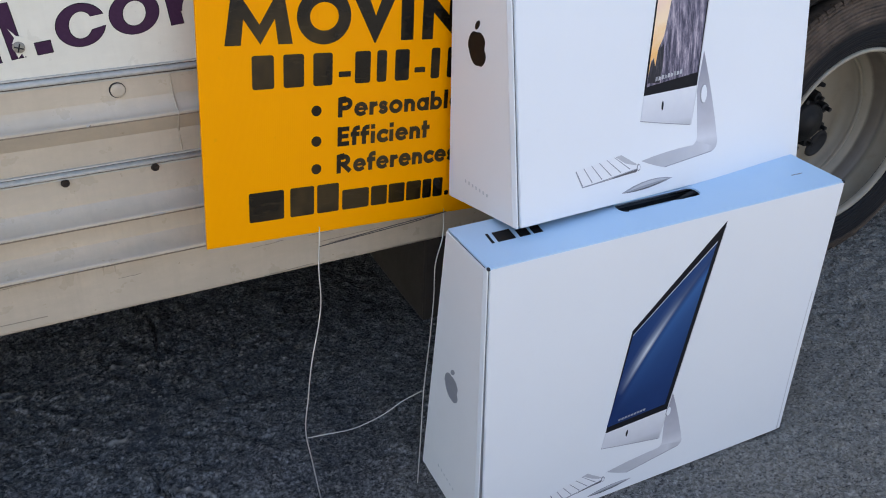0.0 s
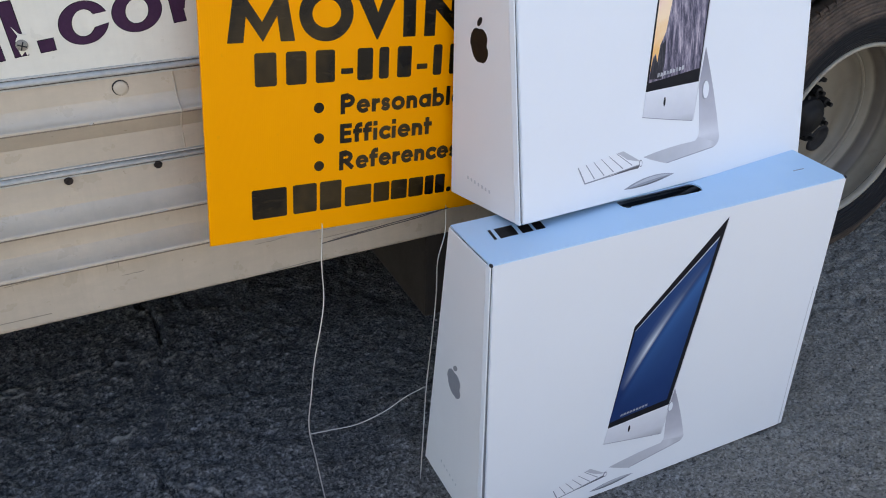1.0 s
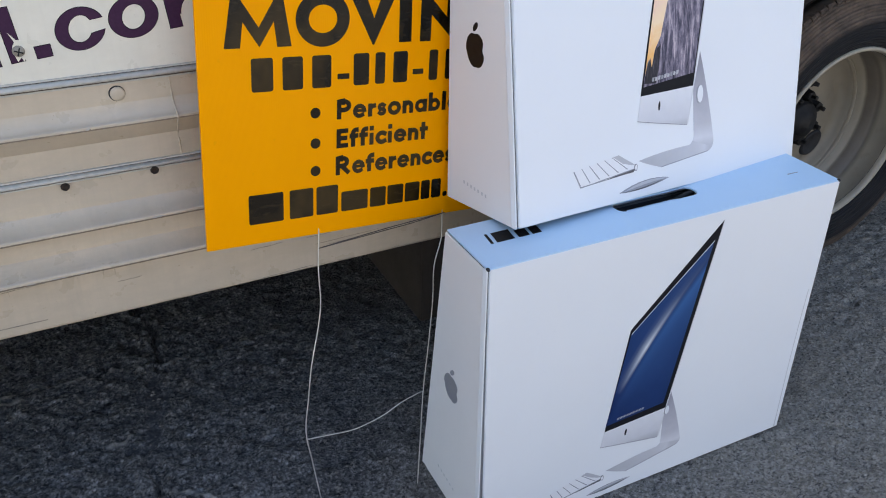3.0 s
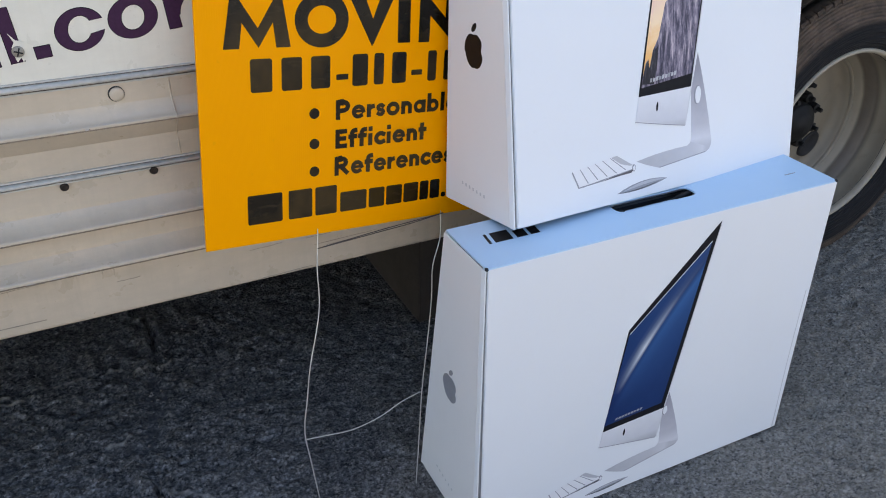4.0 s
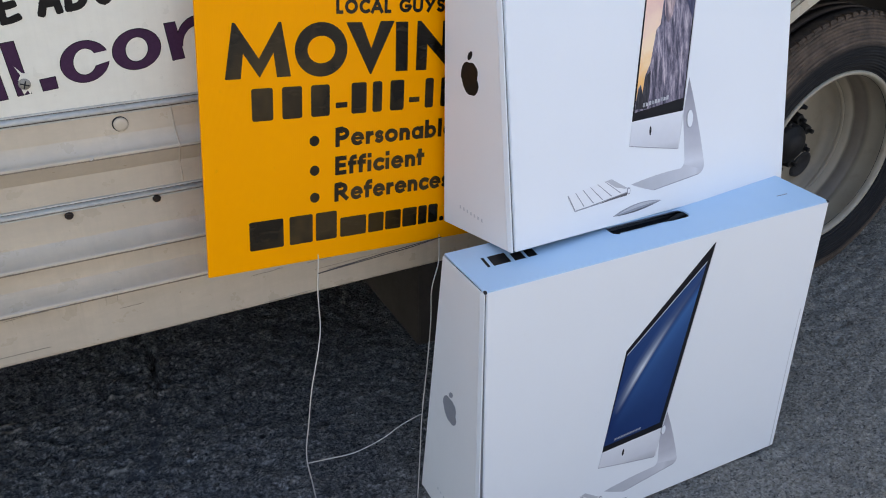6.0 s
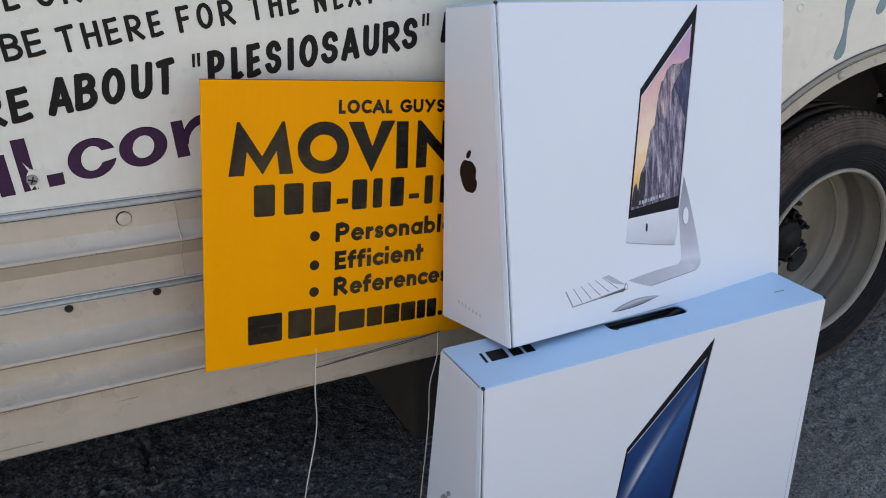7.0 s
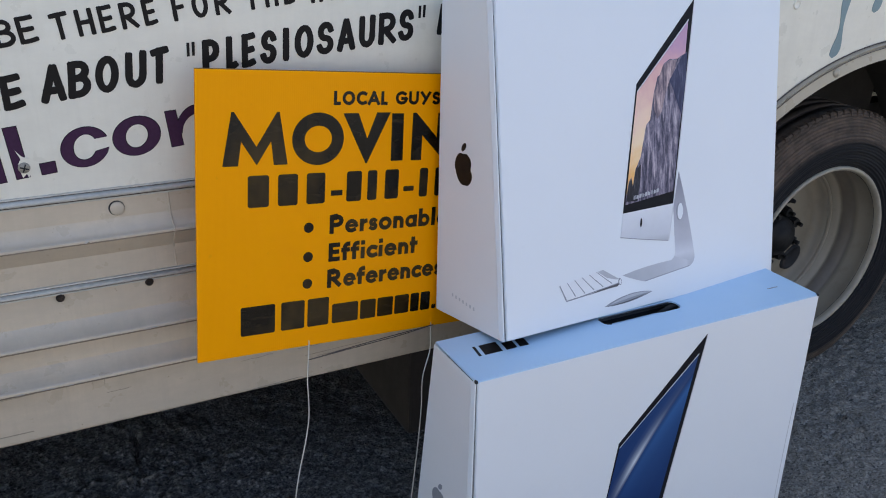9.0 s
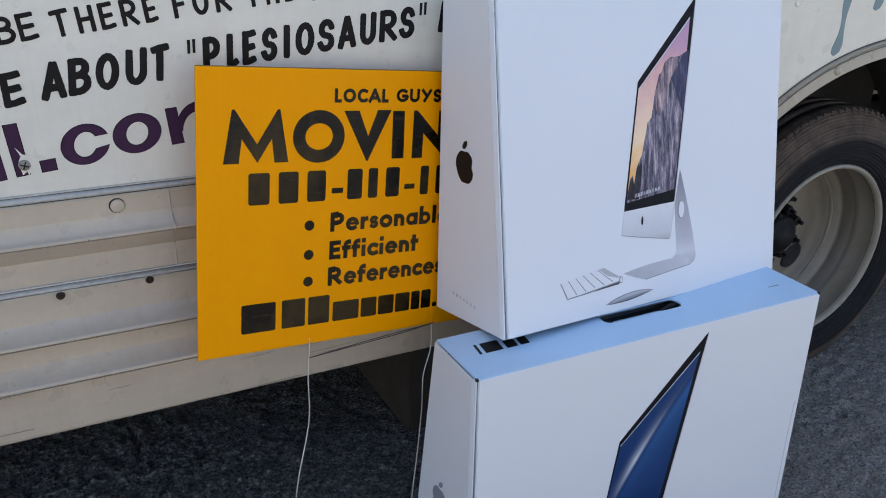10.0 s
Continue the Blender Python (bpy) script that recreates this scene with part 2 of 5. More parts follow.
def make_rock(name, stops, turn=0.12):
    m = Mat(name, grey(0.2), 0.4, 0, 0.25)
    s = m.noise(34, 6, 0.75, m.coords((2.6, 1, 0.42), (0, turn, 0)))
    m.base(m.ramp(s, stops))
    return m.m


def make_fade(name, axis, stops, lo, hi):
    """Printed metal: a smooth fade along one axis of the face."""
    m = Mat(name, grey(0.5), 0.4, 0, 0.3)
    sep = m.n("SeparateXYZ")
    m.link(m.coords(), sep.inputs[0])
    mr = m.n("MapRange", From_Min=lo, From_Max=hi)
    m.link(sep.outputs[axis], mr.inputs[0])
    m.base(m.mix(0.06, m.ramp(mr.outputs[0], stops), m.noise(60, 5)))
    return m.m


def make_aurora(cx, cz):
    """Deep blue screen print: a pale slanting streak with a sharp edge and a lighter blue fan beside it."""
    m = Mat("print_blue_screen", (0.02, 0.06, 0.25), 0.45, 0, 0.15)
    mp = m.n("Mapping")
    mp.inputs["Location"].default_value = (-cx, 0, -cz)
    m.link(m.coords(), mp.inputs[0])
    rt = m.n("Mapping")
    rt.inputs["Rotation"].default_value = (0, radians(-31), 0)
    m.link(mp.outputs[0], rt.inputs[0])
    sep = m.n("SeparateXYZ")
    m.link(rt.outputs[0], sep.inputs[0])
    # the streak bends a little towards its foot
    sq = m.n("Math")
    sq.operation = "MULTIPLY"
    m.link(sep.outputs["Z"], sq.inputs[0])
    m.link(sep.outputs["Z"], sq.inputs[1])
    across = m.n("Math")
    across.operation = "MULTIPLY_ADD"
    across.inputs[1].default_value = -0.35
    m.link(sq.outputs[0], across.inputs[0])
    m.link(sep.outputs["X"], across.inputs[2])

    def band(src, lo, hi, stops):
        mr = m.n("MapRange", From_Min=lo, From_Max=hi)
        m.link(src, mr.inputs[0])
        return m.ramp(mr.outputs[0], [(p, grey(v)) for p, v in stops])
    u, v = across.outputs[0], sep.outputs["Z"]
    core = m.mix(1.0, band(u, -0.022, 0.012, [(0.0, 0.0), (0.25, 0.08), (0.5, 0.38), (0.70, 0.9), (0.80, 0.45), (0.92, 0.0)]),
                 band(v, -0.10, 0.20, [(0.0, 0.0), (0.18, 0.45), (0.36, 1.0), (0.52, 0.5), (0.75, 0.12), (1.0, 0.03)]), "MULTIPLY")
    fan = m.mix(1.0, band(u, -0.01, 0.085, [(0.0, 0.25), (0.16, 0.12), (0.30, 0.85), (0.55, 0.5), (1.0, 0.25)]),
                band(v, -0.14, 0.21, [(0.0, 0.05), (0.35, 0.50), (0.6, 0.7), (1.0, 1.0)]), "MULTIPLY")
    c = m.mix(m.noise(9, 4), (0.005, 0.016, 0.075), (0.010, 0.034, 0.130))
    c = m.mix(fan, c, (0.040, 0.140, 0.350))
    c = m.mix(core, c, (0.62, 0.68, 0.72))
    m.base(c)
    return m.m


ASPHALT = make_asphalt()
WHITE_PAINT = make_truck_paint("truck_white", (0.76, 0.72, 0.61), amount=0.26)
BEIGE_PAINT = make_truck_paint("truck_beige", (0.585, 0.490, 0.372), amount=0.8)
RAIL_METAL = simple("rail_aluminium", (0.47, 0.455, 0.41), 0.72, 0.0, 0.30, 40, 0.15, 0.25)
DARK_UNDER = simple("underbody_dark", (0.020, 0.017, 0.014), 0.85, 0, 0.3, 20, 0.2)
RUST_BROWN = simple("box_brown", (0.036, 0.027, 0.021), 0.8, 0, 0.25, 20, 0.1)
RUST_HOLE = simple("rusty_hole", (0.022, 0.014, 0.009), 0.9, 0, 0.5, 150, 0.4)
STRIP_BROWN = simple("lip_strip", (0.20, 0.155, 0.11), 0.85, 0, 0.6, 25)
GRIME_RUN = simple("grime_run", (0.40, 0.335, 0.255), 0.7, 0, 0.3, 80)
GROOVE = simple("groove_grime", (0.10, 0.085, 0.07), 0.8, 0, 0.4, 60)
SCRATCH = simple("scratched_paint", (0.27, 0.235, 0.19), 0.7, 0, 0.3, 60)
TRIM_PAINT = make_truck_paint("trim_tan", (0.41, 0.350, 0.255), amount=0.7)
SHADED_WIRE = simple("shaded_wire", (0.10, 0.085, 0.075), 0.6, 0.5, 0.3, 200)
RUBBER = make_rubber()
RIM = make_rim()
HUB_BLACK = simple("hub_black", (0.011, 0.0105, 0.0105), 0.62, 0, 0.35, 60, 0.3, 0.3)
SCREW_DULL = simple("weathered_screw", (0.30, 0.27, 0.22), 0.55, 0.25, 0.5, 220, 0.3, 0.3)
STEEL = simple("zinc_steel", (0.45, 0.45, 0.45), 0.35, 0.9, 0.15, 120)
WIRE = simple("stake_wire", (0.55, 0.54, 0.51), 0.4, 0.8, 0.2, 200)
CARD_WHITE = make_card("card_white", (0.728, 0.751, 0.773), 0.42)
CARD_SIDE = make_card("card_side", (0.74, 0.74, 0.74), 0.45)
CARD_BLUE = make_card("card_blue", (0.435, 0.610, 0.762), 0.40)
CARD_GREY = simple("card_gap_shade", (0.17, 0.172, 0.185), 0.8, 0, 0.2, 80)
FOLD_SHADE = simple("card_fold_shade", (0.53, 0.54, 0.56), 0.7, 0, 0.2, 80)
DARK_GAP = simple("gap_dark", (0.012, 0.012, 0.014), 0.7, 0, 0.2, 80)
SIGN_YELLOW = make_sign_yellow()
SIGN_TOP = simple("sign_top_edge", (0.22, 0.115, 0.015), 0.7, 0, 0.3, 120)
INK_BLACK = simple("ink_black", (0.0115, 0.010, 0.0095), 0.5, 0, 0.35, 60, 0, 0.15)
INK_SIGN = make_sign_ink()
INK_PURPLE = simple("ink_purple", (0.050, 0.018, 0.048), 0.55, 0, 0.3, 60, 0, 0.15)
INK_GREY = simple("ink_grey", (0.25, 0.26, 0.285), 0.4, 0, 0.1, 60)
INK_FAINT = simple("ink_faint", (0.50, 0.51, 0.53), 0.4, 0, 0.1, 60)
DRIP_BLUE = simple("drip_blue", (0.15, 0.23, 0.25), 0.4, 0, 0.15, 40)
PRINT_BEZEL = simple("print_bezel", (0.010, 0.010, 0.013), 0.55, 0, 0.2, 60, 0, 0.1)
PRINT_SILVER = simple("print_silver", (0.56, 0.57, 0.60), 0.35, 0, 0.10, 14)
PRINT_MID = simple("print_silver_mid", (0.26, 0.27, 0.30), 0.35, 0, 0.12, 14)
PRINT_DARK = simple("print_silver_dark", (0.075, 0.075, 0.09), 0.35, 0, 0.12, 14)
PRINT_PAD = simple("print_silver_pad", (0.42, 0.43, 0.46), 0.35, 0, 0.10, 30)
PRINT_LINE = simple("print_silver_line", (0.30, 0.31, 0.34), 0.35, 0, 0.08, 40)
DUSK = make_mountain_sky()
CLIFF = make_rock("print_cliff", [(0.36, (0.014, 0.014, 0.034)), (0.46, (0.070, 0.065, 0.105)), (0.55, (0.22, 0.19, 0.25)), (0.66, (0.52, 0.45, 0.48))])
ROCK_WARM = make_rock("print_sunlit_rock", [(0.36, (0.05, 0.04, 0.07)), (0.46, (0.17, 0.13, 0.16)), (0.56, (0.40, 0.29, 0.30)), (0.68, (0.72, 0.56, 0.52))], -0.1)
ROCK_BLUE = make_rock("print_blue_rock", [(0.36, (0.014, 0.018, 0.055)), (0.52, (0.035, 0.040, 0.095)), (0.66, (0.13, 0.13, 0.21))])
TREES_DARK = make_rock("print_dark_trees", [(0.36, (0.004, 0.004, 0.010)), (0.50, (0.014, 0.015, 0.028)), (0.62, (0.07, 0.07, 0.09)), (0.74, (0.24, 0.22, 0.24))], 0.3)
AURORA = make_aurora(0.347, 0.352)
CHIN_FADE = make_fade("print_chin", "Z", [(0.0, (0.40, 0.41, 0.44)), (0.25, (0.56, 0.57, 0.61)), (1.0, (0.70, 0.71, 0.74))], 0.115, 0.187)
FOOT_FADE = make_fade("print_foot", "X", [(0.0, (0.40, 0.41, 0.44)), (0.35, (0.44, 0.45, 0.48)), (0.75, (0.50, 0.505, 0.54)), (0.93, (0.57, 0.575, 0.61)), (1.0, (0.47, 0.475, 0.51))], 0.28, 0.46)
NECK_FADE = make_fade("print_neck", "Z", [(0.0, (0.48, 0.485, 0.52)), (0.10, (0.61, 0.615, 0.65)), (0.26, (0.46, 0.465, 0.51)), (0.6, (0.36, 0.36, 0.41)), (1.0, (0.22, 0.22, 0.26))], 0.07, 0.24)
KEY_WHITE = simple("print_key_white", (0.72, 0.73, 0.75), 0.4, 0, 0.05, 30)


# ---- mesh helpers ----
def link_mesh(name, bm, material, parent=None, label="", smooth=False, matrix=None):
    me = bpy.data.meshes.new(name)
    bmesh.ops.recalc_face_normals(bm, faces=bm.faces)
    bm.to_mesh(me)
    bm.free()
    if smooth:
        me.polygons.foreach_set("use_smooth", [True] * len(me.polygons))
    me.materials.append(material)
    ob = new(name, me)
    if parent:
        ob.parent = parent
    if matrix:
        ob.matrix_local = matrix
    if label:
        ob["label"] = label
    return ob


def part(name, bm, material, parent, label="", smooth=False, matrix=None):
    return link_mesh(name, bm, material, parent, label, smooth, matrix)


def thing(name, matrix, label, category, group="", kind=""):
    e = new(name)
    e.empty_display_size = 0.1
    e.matrix_world = matrix
    return tagged(e, label, category, group, kind)


def hexa(bm, pts):
    """A six-sided block from 8 corners: four below, four above, same turn."""
    v = [bm.verts.new(p) for p in pts]
    for f in ((3, 2, 1, 0), (4, 5, 6, 7), (0, 1, 5, 4), (1, 2, 6, 5), (2, 3, 7, 6), (3, 0, 4, 7)):
        bm.faces.new([v[i] for i in f])
    return v


def hexa_block(x0, x1, y0, y1, z0, z1):
    bm = bmesh.new()
    k = 0.15 * (x1 - x0)
    hexa(bm, [(x0, y0, z0), (x1, y0, z0), (x1, y1, z0), (x0, y1, z0), (x0 + k, y0 + 0.006, z1), (x1 - k, y0 + 0.006, z1), (x1 - k, y1, z1), (x0 + k, y1, z1)])
    return bm


def block(x0, x1, y0, y1, z0, z1, bevel=0.0, seg=2, bm=None):
    bm = bm or bmesh.new()
    v = hexa(bm, [(x0, y0, z0), (x1, y0, z0), (x1, y1, z0), (x0, y1, z0), (x0, y0, z1), (x1, y0, z1), (x1, y1, z1), (x0, y1, z1)])
    if bevel:
        es = {e for q in v for e in q.link_edges}
        bmesh.ops.bevel(bm, geom=list(es), offset=bevel, segments=seg, profile=0.6, affect="EDGES")
    return bm


def prism(outline, y0, y1, bm=None):
    """An outline in x, z pulled from y0 to y1."""
    bm = bm or bmesh.new()
    a = [bm.verts.new((x, y0, z)) for x, z in outline]
    b = [bm.verts.new((x, y1, z)) for x, z in outline]
    n = len(outline)
    bm.faces.new(a)
    bm.faces.new(b[::-1])
    for i in range(n):
        bm.faces.new((a[i], b[i], b[(i + 1) % n], a[(i + 1) % n]))
    return bm


def along_x(profile, x0, x1, bm=None, closed=True):
    """A profile in y, z pulled along x."""
    bm = bm or bmesh.new()
    a = [bm.verts.new((x0, y, z)) for y, z in profile]
    b = [bm.verts.new((x1, y, z)) for y, z in profile]
    n = len(profile)
    for i in range(n if closed else n - 1):
        bm.faces.new((a[i], b[i], b[(i + 1) % n], a[(i + 1) % n]))
    if closed:
        bm.faces.new(a[::-1])
        bm.faces.new(b)
    return bm


def lathe(profile, n=64, bm=None):
    """Turns a profile of (radius, y) round the y axis."""
    bm = bm or bmesh.new()
    rings = []
    for r, y in profile:
        rings.append([bm.verts.new((r * math.cos(2 * math.pi * i / n), y, r * math.sin(2 * math.pi * i / n))) for i in range(n)])
    for a, b in zip(rings, rings[1:]):
        for i in range(n):
            bm.faces.new((a[i], a[(i + 1) % n], b[(i + 1) % n], b[i]))
    return bm


def disc(cx, cz, rx, rz, y0, y1, n=24, bm=None):
    return prism([(cx + rx * math.cos(2 * math.pi * i / n), cz + rz * math.sin(2 * math.pi * i / n)) for i in range(n)], y0, y1, bm)


def ring(cx, cz, rx, rz, w, y0, y1, n=40, bm=None, a0=0.0, a1=360.0):
    bm = bm or bmesh.new()
    full = a1 - a0 >= 359.9
    ang = [radians(a0 + (a1 - a0) * i / n) for i in range(n if full else n + 1)]
    rows = []
    for t in ang:
        c, s = math.cos(t), math.sin(t)
        rows.append([bm.verts.new((cx + k * c, y, cz + h * s)) for k, h, y in ((rx, rz, y0), (rx - w, rz - w, y0), (rx - w, rz - w, y1), (rx, rz, y1))])
    pairs = list(zip(rows, rows[1:])) + ([(rows[-1], rows[0])] if full else [])
    for a, b in pairs:
        for i in range(4):
            bm.faces.new((a[i], a[(i + 1) % 4], b[(i + 1) % 4], b[i]))
    if not full:
        bm.faces.new(rows[0])
        bm.faces.new(rows[-1][::-1])
    return bm


def tube(points, radius, n=8, bm=None):
    """A round wire along smoothed points."""
    bm = bm or bmesh.new()
    P = [Vector(p) for p in points]
    fine = []
    for i in range(len(P) - 1):
        a, b, c, d = P[max(i - 1, 0)], P[i], P[i + 1], P[min(i + 2, len(P) - 1)]
        for k in range(6):
            t = k / 6
            fine.append(0.5 * ((2 * b) + (c - a) * t + (2 * a - 5 * b + 4 * c - d) * t * t + (3 * b - a - 3 * c + d) * t ** 3))
    fine.append(P[-1])
    rows = []
    for i, p in enumerate(fine):
        way = (fine[min(i + 1, len(fine) - 1)] - fine[max(i - 1, 0)]).normalized()
        side = way.cross(Vector((0.3, 1, 0.2))).normalized()
        up = way.cross(side)
        rows.append([bm.verts.new(p + radius * (math.cos(2 * math.pi * k / n) * side + math.sin(2 * math.pi * k / n) * up)) for k in range(n)])
    for a, b in zip(rows, rows[1:]):
        for k in range(n):
            bm.faces.new((a[k], a[(k + 1) % n], b[(k + 1) % n], b[k]))
    bm.faces.new(rows[0])
    bm.faces.new(rows[-1][::-1])
    return bm


def arc(cx, cy, rx, ry, a0, a1, n=12):
    return [(cx + rx * math.cos(radians(a0 + (a1 - a0) * i / n)), cy + ry * math.sin(radians(a0 + (a1 - a0) * i / n))) for i in range(n + 1)]


def stroke_mesh(strokes, wide, material, parent, y, label, brush=False, seed=0):
    """Letters laid on a plane as bands along their strokes (x, z); a brush leaves soft ends and an uneven width."""
    rng = random.Random(seed)
    verts, faces = [], []
    for k, pts in enumerate(strokes):
        thick = wide
        if isinstance(pts, tuple):
            pts, thick = pts[0], wide * pts[1]
        P = [Vector(p) for p in pts]
        closed = len(P) > 3 and (P[0] - P[-1]).length < 1e-6
        if closed:
            P = P[:-1]
            taper = [1.0] * len(P)
        else:
            d0, d1, e = (P[0] - P[1]).normalized(), (P[-1] - P[-2]).normalized(), thick / 2
            if brush:
                P = [P[0] + d0 * e, P[0] + d0 * e * 0.62] + P + [P[-1] + d1 * e * 0.62, P[-1] + d1 * e]
                taper = [0.66, 0.95] + [1.0] * (len(P) - 4) + [0.95, 0.66]
            else:
                P = [P[0] + d0 * e] + P[1:-1] + [P[-1] + d1 * e]
                taper = [1.0] * len(P)
        n, at = len(P), len(verts)
        for i, p in enumerate(P):
            a = P[i - 1] if i or closed else None
            b = P[(i + 1) % n] if i < n - 1 or closed else None
            u = (p - a).normalized() if a is not None else (b - p).normalized()
            w = (b - p).normalized() if b is not None else u
            m = (u + w).normalized() if (u + w).length > 1e-6 else u
            k2 = min(1.5, 1 / max(0.5, m.dot(w)))
            half = 0.5 * thick * taper[i] * k2 * (1 + (rng.uniform(-0.045, 0.045) if brush else 0))
            nrm = Vector((-m.y, m.x))
            for q in (p + nrm * half, p - nrm * half):
                verts.append((q.x, y - 0.00005 * k, q.y))
        for i in range(n if closed else n - 1):
            j = (i + 1) % n
            faces.append((at + 2 * i, at + 2 * j, at + 2 * j + 1, at + 2 * i + 1))
    me = bpy.data.meshes.new("lettering")
    me.from_pydata(verts, [], faces)
    me.materials.append(material)
    ob = new("lettering", me)
    ob.parent = parent
    ob["label"] = label
    return ob


# sign-painter's capitals in a unit box
STEM = [(0, 0), (0, 0.5), (0, 1)]
CAPITALS = {
    "A": ([(0, 0), (0.20, 0.45), (0.44, 1)], [(0.52, 1), (0.78, 0.45), (1, 0)], [(0.12, 0.27), (0.88, 0.27)]),
    "B": (STEM, [(0, 1), (0.4, 1)] + arc(0.42, 0.77, 0.46, 0.23, 90, -90, 8) + [(0.1, 0.54)], [(0.1, 0.54), (0.4, 0.54)] + arc(0.46, 0.27, 0.54, 0.27, 90, -90, 8) + [(0, 0)]),
    "E": (STEM, [(0, 1), (0.5, 1), (0.92, 1.02)], [(0, 0.52), (0.45, 0.51), (0.85, 0.53)], [(0, 0), (0.5, 0), (1, 0.05)]),
    "F": (STEM, [(0, 1), (0.5, 1), (1, 1.02)], [(0, 0.52), (0.45, 0.51), (0.85, 0.53)]),
    "H": (STEM, [(1, 0), (1, 1)], [(0, 0.5), (1, 0.52)]),
    "I": ([(0.5, 0), (0.5, 0.5), (0.5, 1)],),
    "L": (STEM, [(0, 0), (0.5, 0), (1, 0.06)]),
    "N": (STEM, [(0, 1), (1, 0)], [(1, 0), (1, 1)]),
    "O": (arc(0.5, 0.5, 0.5, 0.5, 90, 450, 20),),
    "P": (STEM, [(0, 1), (0.4, 1)] + arc(0.42, 0.71, 0.58, 0.29, 90, -90, 9) + [(0.15, 0.42)]),
    "R": (STEM, [(0, 1), (0.4, 1)] + arc(0.42, 0.73, 0.50, 0.27, 90, -90, 9) + [(0.15, 0.46)], [(0.32, 0.44), (0.66, 0.22), (1, 0)]),
    "S": (arc(0.52, 0.75, 0.46, 0.25, 15, 250, 12) + arc(0.48, 0.25, 0.52, 0.25, 75, -165, 12),),
    "T": ([(0.5, 0), (0.5, 0.5), (0.48, 1)], [(0, 0.97), (0.5, 1), (1, 1.02)]),
    "U": ([(0, 1), (0, 0.35)] + arc(0.5, 0.32, 0.5, 0.32, 180, 360, 10) + [(1, 0.5), (1, 1)],),
    "X": ([(0, 0), (1, 1)], [(0, 1), (1, 0)]),
}
# heavy geometric letters of the printed sign: width and strokes, capitals one unit high
_s = [(0.12, 0.12), (0.12, 0.88)]
PRINTED = {
    "A": (0.84, ([(0.10, 0.12), (0.42, 0.88)], [(0.42, 0.88), (0.74, 0.12)], [(0.26, 0.34), (0.58, 0.34)])),
    "C": (0.72, (arc(0.44, 0.5, 0.32, 0.38, 55, 305),)),
    "E": (0.60, (_s, [(0.12, 0.88), (0.48, 0.88)], [(0.12, 0.51), (0.44, 0.51)], [(0.12, 0.12), (0.48, 0.12)])),
    "G": (0.82, (arc(0.44, 0.5, 0.32, 0.38, 50, 345), [(0.48, 0.46), (0.70, 0.46)])),
    "L": (0.50, (_s, [(0.12, 0.12), (0.38, 0.12)])),
    "O": (0.88, (arc(0.44, 0.5, 0.32, 0.38, 0, 360, 20),)),
    "P": (0.72, (_s, [(0.12, 0.88), (0.38, 0.88)] + arc(0.38, 0.67, 0.22, 0.21, 90, -90, 8) + [(0.12, 0.46)])),
    "R": (0.80, (_s, [(0.12, 0.88), (0.38, 0.88)] + arc(0.38, 0.68, 0.22, 0.20, 90, -90, 8) + [(0.12, 0.48)], [(0.34, 0.46), (0.64, 0.14)])),
    "S": (0.58, (arc(0.29, 0.69, 0.17, 0.19, 35, 265, 9) + arc(0.29, 0.31, 0.18, 0.19, 85, -145, 9),)),
    "U": (0.72, ([(0.12, 0.88), (0.12, 0.40)] + arc(0.36, 0.38, 0.24, 0.26, 180, 360) + [(0.60, 0.88)],)),
    "Y": (0.76, ([(0.12, 0.88), (0.38, 0.48)], [(0.64, 0.88), (0.26, 0.12)])),
    "a": (0.66, ((arc(0.32, 0.34, 0.215, 0.245, 0, 360, 16), 0.88), [(0.55, 0.12), (0.55, 0.57)])),
    "b": (0.66, (_s, (arc(0.34, 0.34, 0.215, 0.245, 0, 360, 16), 0.88))),
    "c": (0.56, (arc(0.34, 0.34, 0.235, 0.245, 55, 305),)),
    "e": (0.68, (([(0.14, 0.36), (0.52, 0.36)], 0.62), (arc(0.34, 0.345, 0.235, 0.255, 4, 305), 0.92))),
    "f": (0.42, ([(0.17, 0.12), (0.17, 0.70)] + arc(0.32, 0.72, 0.15, 0.16, 180, 85, 5), [(0.09, 0.57), (0.32, 0.57)])),
    "i": (0.26, ([(0.13, 0.12), (0.13, 0.52)], [(0.13, 0.875), (0.13, 0.880)])),
    "l": (0.26, ([(0.13, 0.12), (0.13, 0.90)],)),
    "n": (0.60, ([(0.12, 0.12), (0.12, 0.56)], arc(0.30, 0.36, 0.18, 0.20, 165, 0, 8) + [(0.48, 0.12)])),
    "o": (0.70, ((arc(0.35, 0.34, 0.245, 0.25, 0, 360, 18), 0.95),)),
    "r": (0.42, ([(0.12, 0.12), (0.12, 0.56)], arc(0.33, 0.34, 0.21, 0.21, 155, 95, 4))),
    "s": (0.46, ((arc(0.23, 0.46, 0.13, 0.125, 35, 265, 8) + arc(0.23, 0.22, 0.14, 0.125, 85, -145, 8), 0.85),)),
    "t": (0.42, ([(0.17, 0.12), (0.17, 0.82)], [(0.09, 0.57), (0.32, 0.57)])),
}


